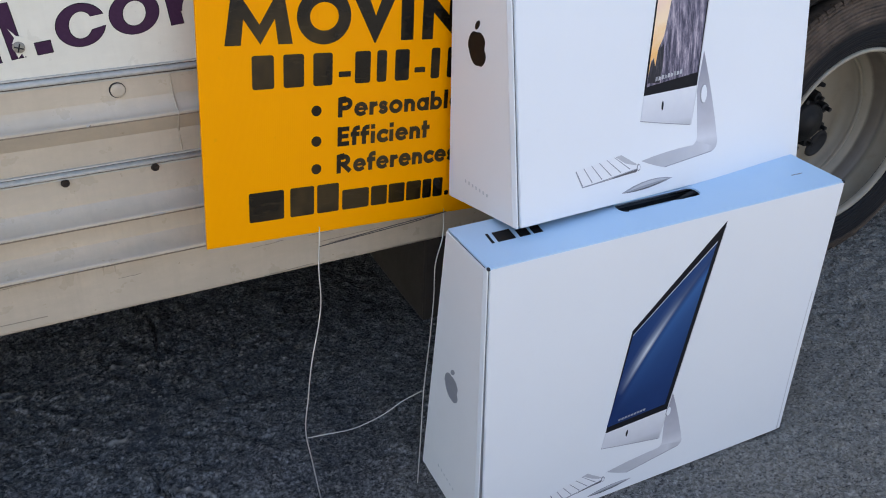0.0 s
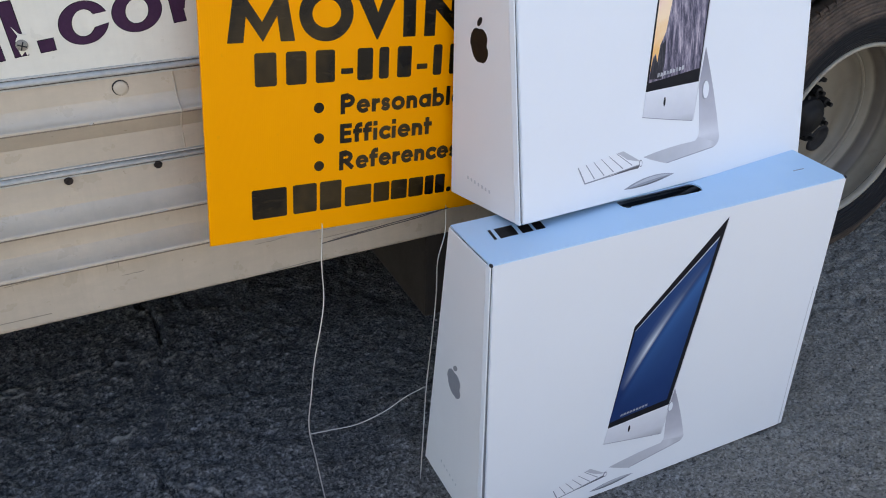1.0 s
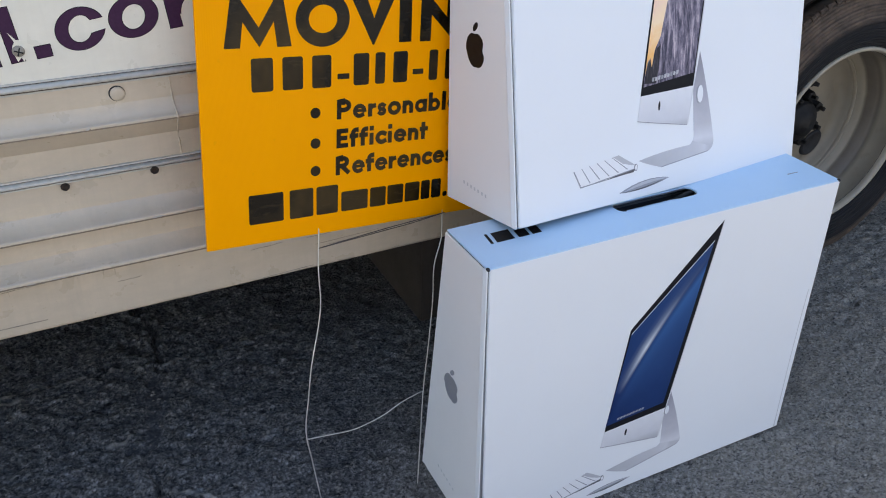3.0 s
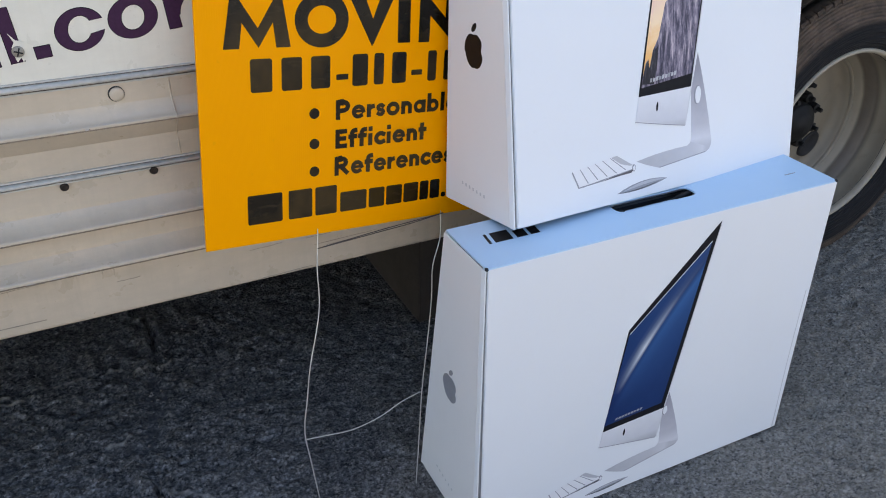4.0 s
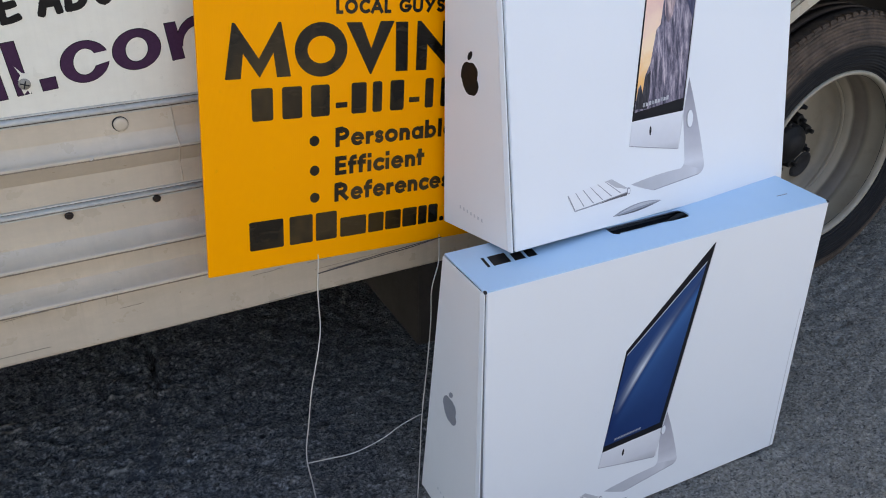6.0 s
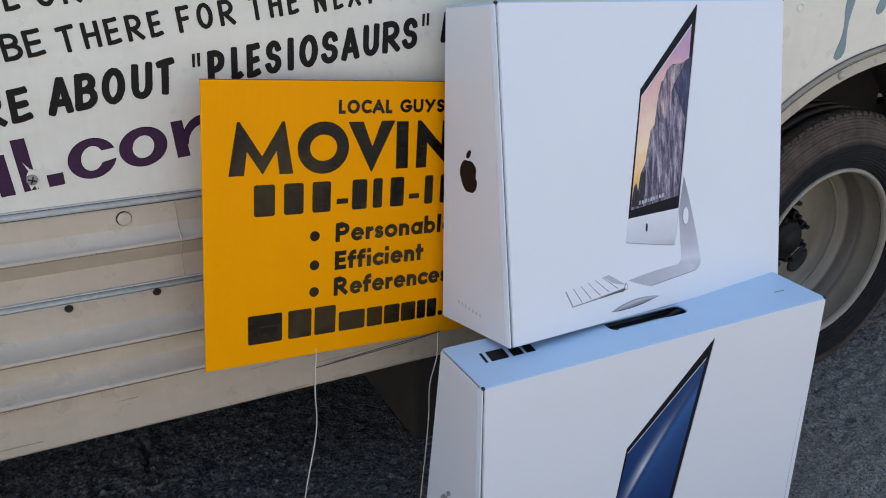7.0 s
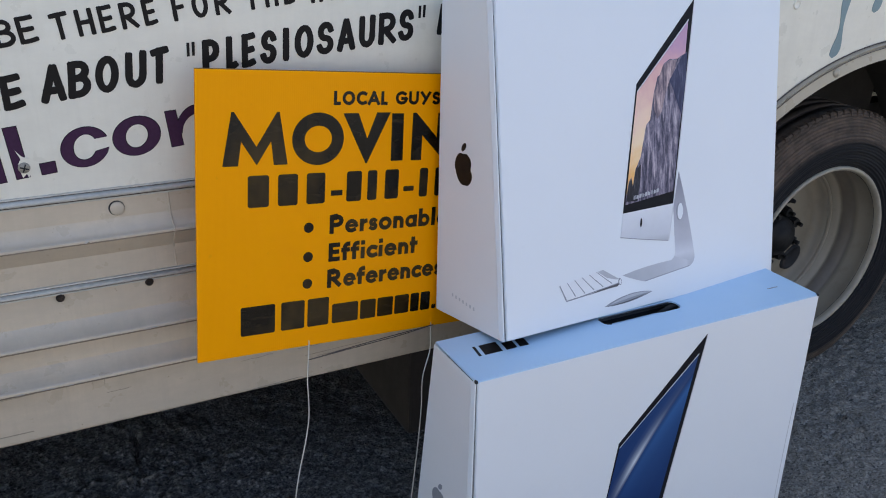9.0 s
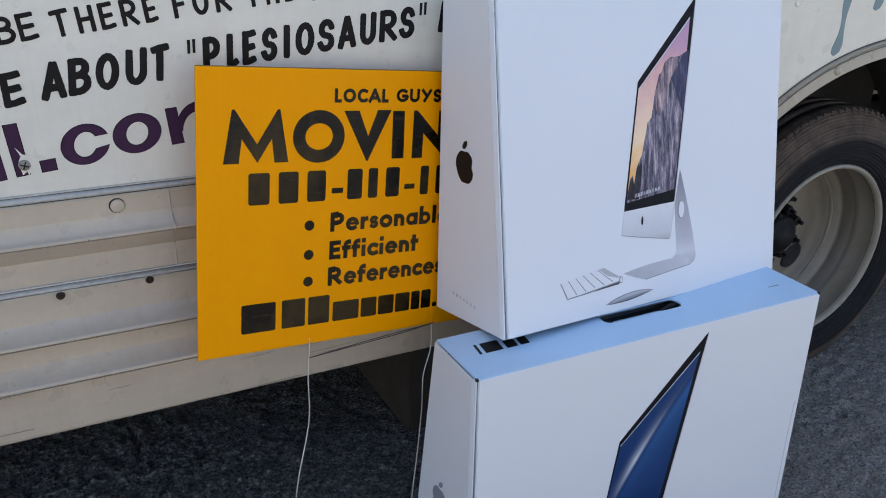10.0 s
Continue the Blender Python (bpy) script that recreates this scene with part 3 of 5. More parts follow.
def printed_word(text, x0, x1, z, high, material, parent, label, wide=0.236, y=-0.0006):
    """A word of the sign's heavy letters between two ends of a level base line."""
    gap = 0.065
    total = sum(PRINTED[c][0] for c in text) + gap * (len(text) - 1)
    kx = (x1 - x0) / (total * high)
    at, strokes = 0.0, []
    for c in text:
        w, lines = PRINTED[c]
        for line in lines:
            line, k = line if isinstance(line, tuple) else (line, 1.0)
            strokes.append(([(x0 + (at + px) * high * kx, z + pz * high) for px, pz in line], k))
        at += w + gap
    return stroke_mesh(strokes, wide * high, material, parent, y, label)


def oval(cx, cz, outer, inner, lean, y, material, parent, label, a_out=(0, 360), a_in=(0, 360), grow=0.0, n=48):
    """A band between two ovals, leaning a little; outer and inner are half sizes."""
    verts, faces = [], []
    for i in range(n + 1):
        f = i / n
        for (rx, rz), (b0, b1), g in ((outer, a_out, grow), (inner, a_in, -grow)):
            t = radians(b0 + (b1 - b0) * f)
            dz = (rz + g) * math.sin(t)
            verts.append((cx + (rx + g) * math.cos(t) + lean * dz, y, cz + dz))
    for i in range(n):
        faces.append((2 * i, 2 * i + 1, 2 * i + 3, 2 * i + 2))
    me = bpy.data.meshes.new("lettering")
    me.from_pydata(verts, [], faces)
    me.materials.append(material)
    ob = new("lettering", me)
    ob.parent = parent
    ob["label"] = label
    return ob


# ---- ground: one sheet of worn asphalt, fine near the things, out to the horizon ----
def seg_dist(px, py, pts):
    best = np.full(px.shape, 9.0)
    for (ax, ay), (bx, by) in zip(pts, pts[1:]):
        dx, dy = bx - ax, by - ay
        t = np.clip(((px - ax) * dx + (py - ay) * dy) / (dx * dx + dy * dy), 0, 1)
        best = np.minimum(best, np.hypot(px - ax - t * dx, py - ay - t * dy))
    return best


def lattice(x, y, seed, step):
    """Smooth value noise on a grid."""
    rng = np.random.RandomState(seed)
    tab = rng.rand(256, 256)
    gx, gy = x / step, y / step
    ix, iy = np.floor(gx).astype(int), np.floor(gy).astype(int)
    fx, fy = gx - ix, gy - iy
    fx, fy = fx * fx * (3 - 2 * fx), fy * fy * (3 - 2 * fy)
    g = lambda a, b: tab[(ix + a) % 256, (iy + b) % 256]
    return (g(0, 0) * (1 - fx) + g(1, 0) * fx) * (1 - fy) + (g(0, 1) * (1 - fx) + g(1, 1) * fx) * fy - 0.5


def rough_height(x, y):
    """The asphalt's own relief, without its cracks."""
    return 0.004 * lattice(x, y, 1, 0.35) + 0.0060 * lattice(x, y, 2, 0.045) + 0.0100 * lattice(x, y, 3, 0.019) + 0.0055 * lattice(x, y, 4, 0.009)


CRACKS = (
    ([(0.20, 0.85), (0.175, 0.668), (0.190, 0.565), (0.189, 0.487), (0.169, 0.434), (0.167, 0.388)], 0.0070, 0.030),
    ([(0.088, 0.104), (0.106, 0.026), (0.114, -0.020), (0.129, -0.055), (0.17, -0.25), (0.15, -0.6)], 0.0120, 0.040),
    ([(0.167, 0.388), (0.207, 0.405), (0.275, 0.403), (0.357, 0.391), (0.50, 0.40)], 0.005, 0.016),
    ([(-0.5, 0.47), (-0.170, 0.436), (-0.050, 0.420), (0.084, 0.418), (0.152, 0.394)], 0.004, 0.010),
    ([(-0.078, 0.200), (-0.048, 0.223), (0.01, 0.26)], 0.006, 0.010),
)
# worn pale edges of broken asphalt, and a hollow filled with fine silt
EDGES = (
    [(-0.170, 0.441), (-0.110, 0.435), (-0.050, 0.427), (0.013, 0.425), (0.084, 0.427), (0.152, 0.401)],
    [(-0.30, 0.43), (-0.183, 0.421), (-0.154, 0.408), (-0.125, 0.403)],
    [(-0.019, 0.367), (-0.003, 0.345), (0.014, 0.335)],
    [(0.033, 0.176), (0.057, 0.175), (0.076, 0.185), (0.093, 0.179)],
    [(0.156, 0.218), (0.171, 0.217), (0.181, 0.217)],
    [(0.175, 0.395), (0.207, 0.413), (0.24, 0.412)],
    [(0.122, -0.007), (0.151, -0.032), (0.190, -0.060)],
    [(0.251, -0.092), (0.281, -0.110)],
)
SILT = [(0.157, 0.369), (0.155, 0.313), (0.144, 0.254), (0.127, 0.200), (0.112, 0.149), (0.093, 0.130), (0.063, 0.143)]
HOLES = ((1.985, -0.120, 0.030, 0.020, 0.022), (1.494, -0.586, 0.020, 0.012, 0.020), (1.857, -0.113, 0.015, 0.010, 0.014), (1.790, -0.363, 0.015, 0.008, 0.014), (1.730, -0.225, 0.010, 0.008, 0.012))


def build_ground():
    far = [4, 6, 9, 14, 22, 40, 80, 160, 400, 1500]
    gx = np.concatenate([[-v for v in far[::-1]], np.linspace(-3, -0.7, 24), np.arange(-0.69, -0.20, 0.0075), np.arange(-0.1985, 0.36, 0.0032), np.arange(0.3635, 2.5, 0.0075), np.linspace(2.52, 3.2, 12), far])
    gy = np.concatenate([[-v for v in far[::-1]], np.linspace(-3, -1.0, 22), np.arange(-0.99, -0.15, 0.0075), np.arange(-0.1465, 0.50, 0.0040), np.arange(0.504, 1.3, 0.0075), np.linspace(1.32, 3.2, 16), far])
    X, Y = np.meshgrid(gx, gy, indexing="ij")
    Z = rough_height(X, Y)
    wob = 0.03 * lattice(X, Y, 5, 0.06) + 0.018 * lattice(X, Y, 6, 0.022)
    for pts, wide, deep in CRACKS:
        d = seg_dist(X + wob, Y + wob[::-1, ::-1], pts)
        deep = deep * np.clip(0.62 + 2.0 * lattice(X, Y, 9, 0.075), 0.05, 1)
        wide = wide * np.clip(0.95 + 1.1 * lattice(X, Y, 10, 0.05), 0.5, 1.6)
        Z -= deep * np.clip(1 - d / wide, 0, 1) ** 0.7
        Z += 0.004 * np.exp(-((d - wide * 2) / 0.012) ** 2)
    for px, py, rx, ry, deep in HOLES:
        d = np.hypot((X - px) / rx, (Y - py) / ry) + 0.8 * lattice(X, Y, 12, 0.012)
        Z -= deep * np.clip(1.25 - d, 0, 1)
    silt = np.clip(1.6 - seg_dist(X + 1.1 * wob, Y + 1.1 * wob[::-1, ::-1], SILT) / 0.016, 0, 1)
    Z = Z * (1 - 0.85 * silt) - 0.006 * silt
    edge = np.zeros_like(Z)
    for pts in EDGES:
        d = seg_dist(X + 0.5 * wob, Y + 0.5 * wob[::-1, ::-1], pts)
        edge = np.maximum(edge, np.clip(1.35 - d / 0.0050, 0, 1) * np.clip(0.80 + 2.2 * lattice(X, Y, 14, 0.012), 0, 1))
    Z += 0.0035 * edge
    near = (np.abs(X - 1) < 3.2) & (np.abs(Y) < 3.2)
    Z = np.where(near, Z, 0) - 0.002
    nx, ny = X.shape
    co = np.stack([X, Y, Z], -1).reshape(-1, 3)
    i = np.arange(nx * ny).reshape(nx, ny)
    quads = np.stack([i[:-1, :-1], i[1:, :-1], i[1:, 1:], i[:-1, 1:]], -1).reshape(-1, 4)
    me = bpy.data.meshes.new("ground")
    me.vertices.add(len(co))
    me.vertices.foreach_set("co", co.ravel())
    me.loops.add(quads.size)
    me.loops.foreach_set("vertex_index", quads.ravel())
    me.polygons.add(len(quads))
    me.polygons.foreach_set("loop_start", np.arange(0, quads.size, 4))
    me.update()
    me.validate()
    me.polygons.foreach_set("use_smooth", np.ones(len(quads), bool))
    for name, field in (("silt", silt), ("worn_edge", edge)):
        me.attributes.new(name, "FLOAT", "POINT").data.foreach_set("value", field.ravel().astype(np.float32))
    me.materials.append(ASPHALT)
    return tagged(new("ground", me), "worn dark grey asphalt with coarse stones and cracks", "ground", kind="structure")


build_ground()


def build_grit():
    """Broken stone faces in the asphalt and loose pale chips in its hollows."""
    rng = random.Random(7)
    m = Mat("stone_chip", grey(0.2), 0.85, 0, 0.3)
    geo = m.n("NewGeometry")
    c = m.ramp(geo.outputs["Random Per Island"], [(0.0, (0.020, 0.020, 0.021)), (0.35, (0.065, 0.064, 0.062)), (0.75, (0.165, 0.160, 0.150)), (0.95, (0.235, 0.228, 0.21)), (1.0, (0.33, 0.315, 0.285))])
    m.base(m.mix(0.4, c, m.mix(m.noise(400, 4), (0.05, 0.05, 0.05), (0.25, 0.24, 0.22))))
    verts, faces = [], []
    n = 9000
    xs = np.array([rng.uniform(-0.5, 2.3) for _ in range(n)])
    ys = np.array([rng.uniform(-0.85, 0.95) for _ in range(n)])
    for nth in range(n - 60, n):
        pts = CRACKS[nth % 4][0]
        k, f = rng.randrange(len(pts) - 1), rng.random()
        xs[nth] = pts[k][0] + f * (pts[k + 1][0] - pts[k][0]) + rng.gauss(0, 0.020)
        ys[nth] = pts[k][1] + f * (pts[k + 1][1] - pts[k][1]) + rng.gauss(0, 0.020)
    zs = rough_height(xs, ys) - 0.002
    for nth, (x, y, z) in enumerate(zip(xs, ys, zs)):
        if 0.58 < x < 1.45 and -0.42 < y < -0.12:
            continue
        r = rng.uniform(0.0018, 0.0052) if nth < n - 60 else rng.uniform(0.004, 0.008)
        thin, a, at = rng.uniform(0.45, 1.0), rng.uniform(0, 6.28), len(verts)
        for k in range(5):
            q = a + k * 1.2566
            rr = r * rng.uniform(0.7, 1.3)
            verts.append((x + rr * math.cos(q), y + thin * rr * math.sin(q), z - 0.0014))
        verts.append((x + r * 0.3 * math.cos(a), y + r * 0.3 * math.sin(a), z + rng.uniform(0.0012, 0.0030)))
        faces += [(at + k, at + (k + 1) % 5, at + 5) for k in range(5)]
    me = bpy.data.meshes.new("gravel")
    me.from_pydata(verts, [], faces)
    me.materials.append(m.m)
    tagged(new("gravel", me), "grey and pale stone chips set in and scattered on the asphalt", "gravel", kind="stuff")


build_grit()


# ---- unseen wall added behind the camera to bounce light ----
BOUNCE_WALL = simple("pale_bounce_wall", (0.50, 0.495, 0.48), 0.85, 0, 0.2, 6, 0.2)
yard = link_mesh("wall_bounce", block(-30, 30, -8.3, -8.0, 0, 3.2, 0.02), BOUNCE_WALL)
tagged(yard, "plain pale wall, unseen, added to bounce light", "wall", kind="structure")


# ---- truck ----
ARCH_X, ARCH_Z = 2.06, 0.40
truck = thing("truck", pose(0, 0, 0), "old white box truck with beige ribbed lower side and hand-painted lettering", "truck")


def arch(a, b, z_from, n=36):
    """The wheel arch's edge, from its left foot over the top to its right foot, above a height."""
    s = math.asin(max(-1, min(1, (z_from - ARCH_Z) / b)))
    return [(ARCH_X - a * math.cos(s + (math.pi - 2 * s) * i / n), ARCH_Z + b * math.sin(s + (math.pi - 2 * s) * i / n)) for i in range(n + 1)]


def build_truck():
    L0, L1, TOP, FAR = -2.8, 4.4, 2.75, 2.35
    out = [(L0, TOP), (L0, 0.872)] + arch(0.72, 0.60, 0.872) + [(L1, 0.872), (L1, TOP)]
    part("side_panel", prism(out, 0.0, 0.03), WHITE_PAINT, truck, "white painted side panel")
    # lower side: folded metal, a slope outwards over each fold with a small undercut
    def fold(y0, z0, y1, z1, crease=0.42, n=14):
        """A hollow curve from a crease in a flat panel, down and out to a lip."""
        ts = [math.pi / 2 * (crease + (1 - crease) * i / n) for i in range(n + 1)]
        c0, s0 = math.cos(ts[0]), math.sin(ts[0])
        return [(y0 + (y1 - y0) * (c0 - math.cos(t)) / c0, z0 + (z1 - z0) * (math.sin(t) - s0) / (1 - s0)) for t in ts]
    prof = ([(0.0, 0.872)] + fold(0.0, 0.828, -0.022, 0.806, 0.2) + [(-0.0245, 0.8045), (-0.0245, 0.8015), (-0.022, 0.799), (0.005, 0.766)]
            + fold(0.005, 0.658, -0.030, 0.641) + [(-0.0328, 0.6395), (-0.0330, 0.6365), (-0.030, 0.6335), (-0.004, 0.628)]
            + fold(-0.004, 0.588, -0.038, 0.570) + [(-0.0408, 0.5685), (-0.0410, 0.5650), (-0.038, 0.5620), (-0.008, 0.555)]
            + [(-0.008, 0.456), (-0.004, 0.450), (0.012, 0.452), (0.022, 0.60), (0.03, 0.872)])
    part("lower_side", along_x(prof, L0, 1.34), BEIGE_PAINT, truck, "beige ribbed lower side with grime")
    part("lower_side", along_x(prof, 2.79, L1), BEIGE_PAINT, truck, "beige ribbed lower side with grime")

    def bead(zc, r, out_):
        return [(-out_ * math.sin(math.pi * i / 8), zc + r * math.cos(math.pi * i / 8)) for i in range(9)] + [(0.002, zc - r), (0.002, zc + r)]
    for z, r in ((0.8705, 0.0050), (0.7165, 0.0042)):
        off = 0.0 if z > 0.8 else 0.004
        for x0, x1 in ((L0, 1.40 if z > 0.8 else 1.34), (2.72 if z > 0.8 else 2.79, L1)):
            part("rail", along_x([(y + off, q) for y, q in bead(z, r, 0.009)], x0, x1), RAIL_METAL, truck, "dull aluminium rub rail", True)
            for s in (1, -1):
                za, zb = sorted((z + s * r, z + s * (r + 0.0016)))
                part("rail_groove", along_x([(off - 0.0012, za), (off - 0.0012, zb), (off + 0.001, zb), (off + 0.001, za)], x0, x1), GROOVE, truck)
                za, zb = sorted((z + s * (r + 0.0016), z + s * (r + 0.0042)))
                part("rail_lip", along_x([(off - 0.0030, za), (off - 0.0030, zb), (off + 0.001, zb), (off + 0.001, za)], x0, x1), RAIL_METAL, truck)
    # thin brown strips under the lips of the folds
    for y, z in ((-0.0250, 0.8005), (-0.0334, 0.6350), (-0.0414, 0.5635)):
        part("lip_strip", along_x([(y, z - 0.0011), (y, z + 0.0009), (y + 0.004, z + 0.0009), (y + 0.006, z - 0.0014)], L0, 1.34), STRIP_BROWN, truck, "brown strip under the fold")
    # sheet joint: a thin raised bead down the side
    seam = [(0.0045, 0.7255), (0.0045, 0.745), (0.0045, 0.7655), (-0.0215, 0.7975), (-0.0252, 0.8030), (-0.0225, 0.8065), (-0.0120, 0.8115), (-0.0020, 0.8250), (-0.0006, 0.8400), (-0.0006, 0.8620)]
    part("sheet_joint", tube([(0.2375 - 0.030 * (z - 0.7255), y, z) for y, z in seam], 0.0014, 10), BEIGE_PAINT, truck, "", True)
    # roof, floor, far side, ends
    part("roof", block(L0, L1, 0.03, FAR, TOP - 0.05, TOP), WHITE_PAINT, truck)
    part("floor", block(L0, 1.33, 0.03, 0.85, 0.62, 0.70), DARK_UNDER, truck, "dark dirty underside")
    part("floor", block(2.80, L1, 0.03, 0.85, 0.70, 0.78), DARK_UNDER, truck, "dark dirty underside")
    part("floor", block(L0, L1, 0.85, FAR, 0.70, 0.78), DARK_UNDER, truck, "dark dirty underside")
    # unseen far side, carried low to darken the ground under the truck
    part("far_side", block(L0, L1, FAR, FAR + 0.03, 0.20, TOP), WHITE_PAINT, truck)
    part("end_wall", block(L0 - 0.03, L0, 0, FAR + 0.03, 0.45, TOP), WHITE_PAINT, truck)
    part("end_wall", block(L1, L1 + 0.03, 0, FAR + 0.03, 0.20, TOP), WHITE_PAINT, truck)
    # wheel well
    well = bmesh.new()
    edge = arch(0.712, 0.596, 0.45, 30)
    a = [well.verts.new((x, 0.028, z)) for x, z in edge]
    b = [well.verts.new((x, 0.47, z)) for x, z in edge]
    for i in range(len(edge) - 1):
        well.faces.new((a[i], b[i], b[i + 1], a[i + 1]))
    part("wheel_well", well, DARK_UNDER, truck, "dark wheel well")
    # plate added to shut out brightness through the open well
    part("well_blocker", block(1.33, 2.63, 0.47, 0.50, 0.45, 1.02), DARK_UNDER, truck, "dark plate added behind the wheel to block light")
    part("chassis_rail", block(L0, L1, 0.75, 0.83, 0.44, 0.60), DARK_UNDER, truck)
    part("axle", block(ARCH_X - 0.06, ARCH_X + 0.06, 0.35, 2.0, 0.32, 0.44, 0.03), HUB_BLACK, truck)
    # fender trim round the arch
    outer, inner = arch(0.735, 0.628, 0.47, 48), arch(0.705, 0.588, 0.47, 48)
    tr = bmesh.new()
    rows = []
    for (x0, z0), (x1, z1) in zip(outer, inner):
        q = [(x0, 0.001, z0), (x0 * 0.9 + x1 * 0.1, -0.010, z0 * 0.9 + z1 * 0.1), (x0 * 0.75 + x1 * 0.25, -0.005, z0 * 0.75 + z1 * 0.25), (x0 * 0.68 + x1 * 0.32, -0.006, z0 * 0.68 + z1 * 0.32),
             (x1, -0.012, z1), (x1, 0.03, z1)]
        rows.append([tr.verts.new(p) for p in q])
    for p, q in zip(rows, rows[1:]):
        for i in range(5):
            tr.faces.new((p[i], p[i + 1], q[i + 1], q[i]))
    part("fender_trim", tr, TRIM_PAINT, truck, "painted metal wheel arch trim")
    for a, b, r in ((0.7365, 0.6295, 0.0016), (0.7265, 0.6160, 0.0010)):
        part("trim_seam", tube([(x, -0.0015 if r > 0.0012 else -0.0085, z) for x, z in arch(a, b, 0.47, 40)], r, 6), GROOVE, truck, "", True)
    # rivets and fittings
    for x, z in ((1.788, 0.957), (2.20, 1.000), (2.48, 0.905)):
        rv = lathe([(0.0105, 0.0), (0.0100, -0.003), (0.007, -0.006), (0.0, -0.007)], 18)
        part("rivet", rv, TRIM_PAINT, truck, "", True, pose(x, -0.008, z))
    for x, z in ((1.617, 1.120), (1.60, 1.42), (1.95, 1.15)):
        part("rivet", lathe([(0.0115, 0.0), (0.0110, -0.002), (0.0085, -0.0025), (0.008, -0.0015), (0.0, -0.002)], 18), WHITE_PAINT, truck, "", True, pose(x, 0, z))
    part("side_marker", lathe([(0.0124, 0.002), (0.0124, -0.0012), (0.0, -0.0013)], 28), DARK_GAP, truck, "", False, pose(0.1525, 0, 0.8445))
    part("side_marker", lathe([(0.0112, 0.0), (0.0110, -0.0030), (0.0095, -0.0042), (0.005, -0.0048), (0.0, -0.0050)], 28), BEIGE_PAINT, truck, "round flat metal cap in a dark ring", True, pose(0.1532, 0, 0.8440))
    for x, z in ((0.0515, 0.7035), (0.1900, 0.7060)):
        part("bolt_hole", lathe([(0.0072, 0.001), (0.0066, -0.0012), (0.0050, -0.0020), (0.0036, -0.0008), (0.0, -0.0006)], 9), RUST_HOLE, truck, "dark rusty bolt hole", True, pose(x, 0.0008, z - 0.001))
    # screw with a patch of flaked paint round it
    part("flaked_paint", prism([(0.0215, 0.9540), (0.0300, 0.9430), (0.0400, 0.9400), (0.0395, 0.9180), (0.0350, 0.9100), (0.0330, 0.9170), (0.0270, 0.9110), (0.0245, 0.9210), (0.0235, 0.9330), (0.0275, 0.9400)], -0.0022, -0.0002), WHITE_PAINT, truck, "flaked white patch")
    screw = part("screw", lathe([(0.0086, 0.0), (0.0084, -0.003), (0.0070, -0.0052), (0.0, -0.0062)], 24), SCREW_DULL, truck, "dull metal cross-slot screw", True, pose(0.0305, 0, 0.9265))
    for a in (20, 110):
        part("screw_slot", block(-0.0062, 0.0062, -0.0070, -0.0050, -0.0009, 0.0009), DARK_GAP, screw, "", False, Matrix.Rotation(radians(a), 4, "Y"))
    # long dent line near the lower edge
    part("scrape", block(-0.35, -0.02, -0.0088, -0.007, 0.4708, 0.4718), SCRATCH, truck)
    # thin scratches along the lowest strip
    rng = random.Random(3)
    for x, z, long in ((0.333, 0.520, 0.06), (0.455, 0.502, 0.13), (0.480, 0.496, 0.07), (0.35, 0.4545, 0.10), (0.44, 0.520, 0.05), (-0.08, 0.540, 0.07), (0.10, 0.515, 0.04), (-0.28, 0.497, 0.09)):
        top, low = [], []
        for k in range(7):
            f = k / 6
            q = z + 0.03 * long * f + rng.uniform(-0.0007, 0.0007)
            w = rng.uniform(0.0002, 0.0005) * (1 if 0 < k < 6 else 0.3)
            top.append((x + long * f, q + w))
            low.append((x + long * f, q - w))
        part("scratch", prism(low + top[::-1], -0.0086, -0.0078), SCRATCH, truck)
    # short brown runs of grime below the lowest fold
    for k in range(34):
        x, long, w = rng.uniform(-0.30, 0.62), rng.uniform(0.006, 0.034), rng.uniform(0.0006, 0.0018)
        z, bend = 0.5590, rng.uniform(-0.003, 0.003)
        part("grime_run", prism([(x - w, z), (x + bend * 0.5 - 0.6 * w, z - 0.5 * long), (x + bend, z - long), (x + bend * 0.5 + 0.5 * w, z - 0.6 * long), (x + w, z)], -0.0084, -0.0075), GRIME_RUN, truck)
    # scuffs where paint has chipped off the folds
    for x, y, z, w in ((0.180, -0.0315, 0.6375, 0.012), (0.010, -0.0395, 0.5645, 0.014), (0.045, -0.0395, 0.5642, 0.006), (-0.03, -0.0395, 0.5646, 0.008), (0.10, -0.0235, 0.8030, 0.004), (0.30, -0.0235, 0.8032, 0.006)):
        part("paint_chip", prism([(x - w, z - 0.0012), (x - 0.3 * w, z - 0.0022), (x + w, z - 0.0006), (x + 0.5 * w, z + 0.0018), (x - 0.6 * w, z + 0.0010)], y - 0.0018, y + 0.001), STEEL, truck)
    # painted drips
    for x, top, low, w in ((1.765, 1.55, 0.992, 0.012), (1.878, 1.45, 1.093, 0.011), (1.99, 1.5, 1.16, 0.010)):
        dr = bmesh.new()
        left, right = [], []
        n = 48
        for i in range(n + 1):
            f = i / n
            z = top + (low - top) * f ** 0.6
            d = z - low
            if d < 0.016:
                ww = 1.25 * w * math.sqrt(max(0.0, 1 - ((0.016 - d) / 0.016) ** 2)) + 0.0002
            else:
                ww = w * (0.55 + 0.70 * math.exp(-((d - 0.016) / 0.030) ** 2) + 0.55 * math.exp(-((d - 0.145) / 0.045) ** 2) + 0.08 * math.sin(d * 60))
            cx = x + 0.006 + 0.011 * (1 - math.exp(-d / 0.05)) + 0.003 * math.sin(d * 40)
            left.append((cx - ww, z))
            right.append((cx + ww, z))
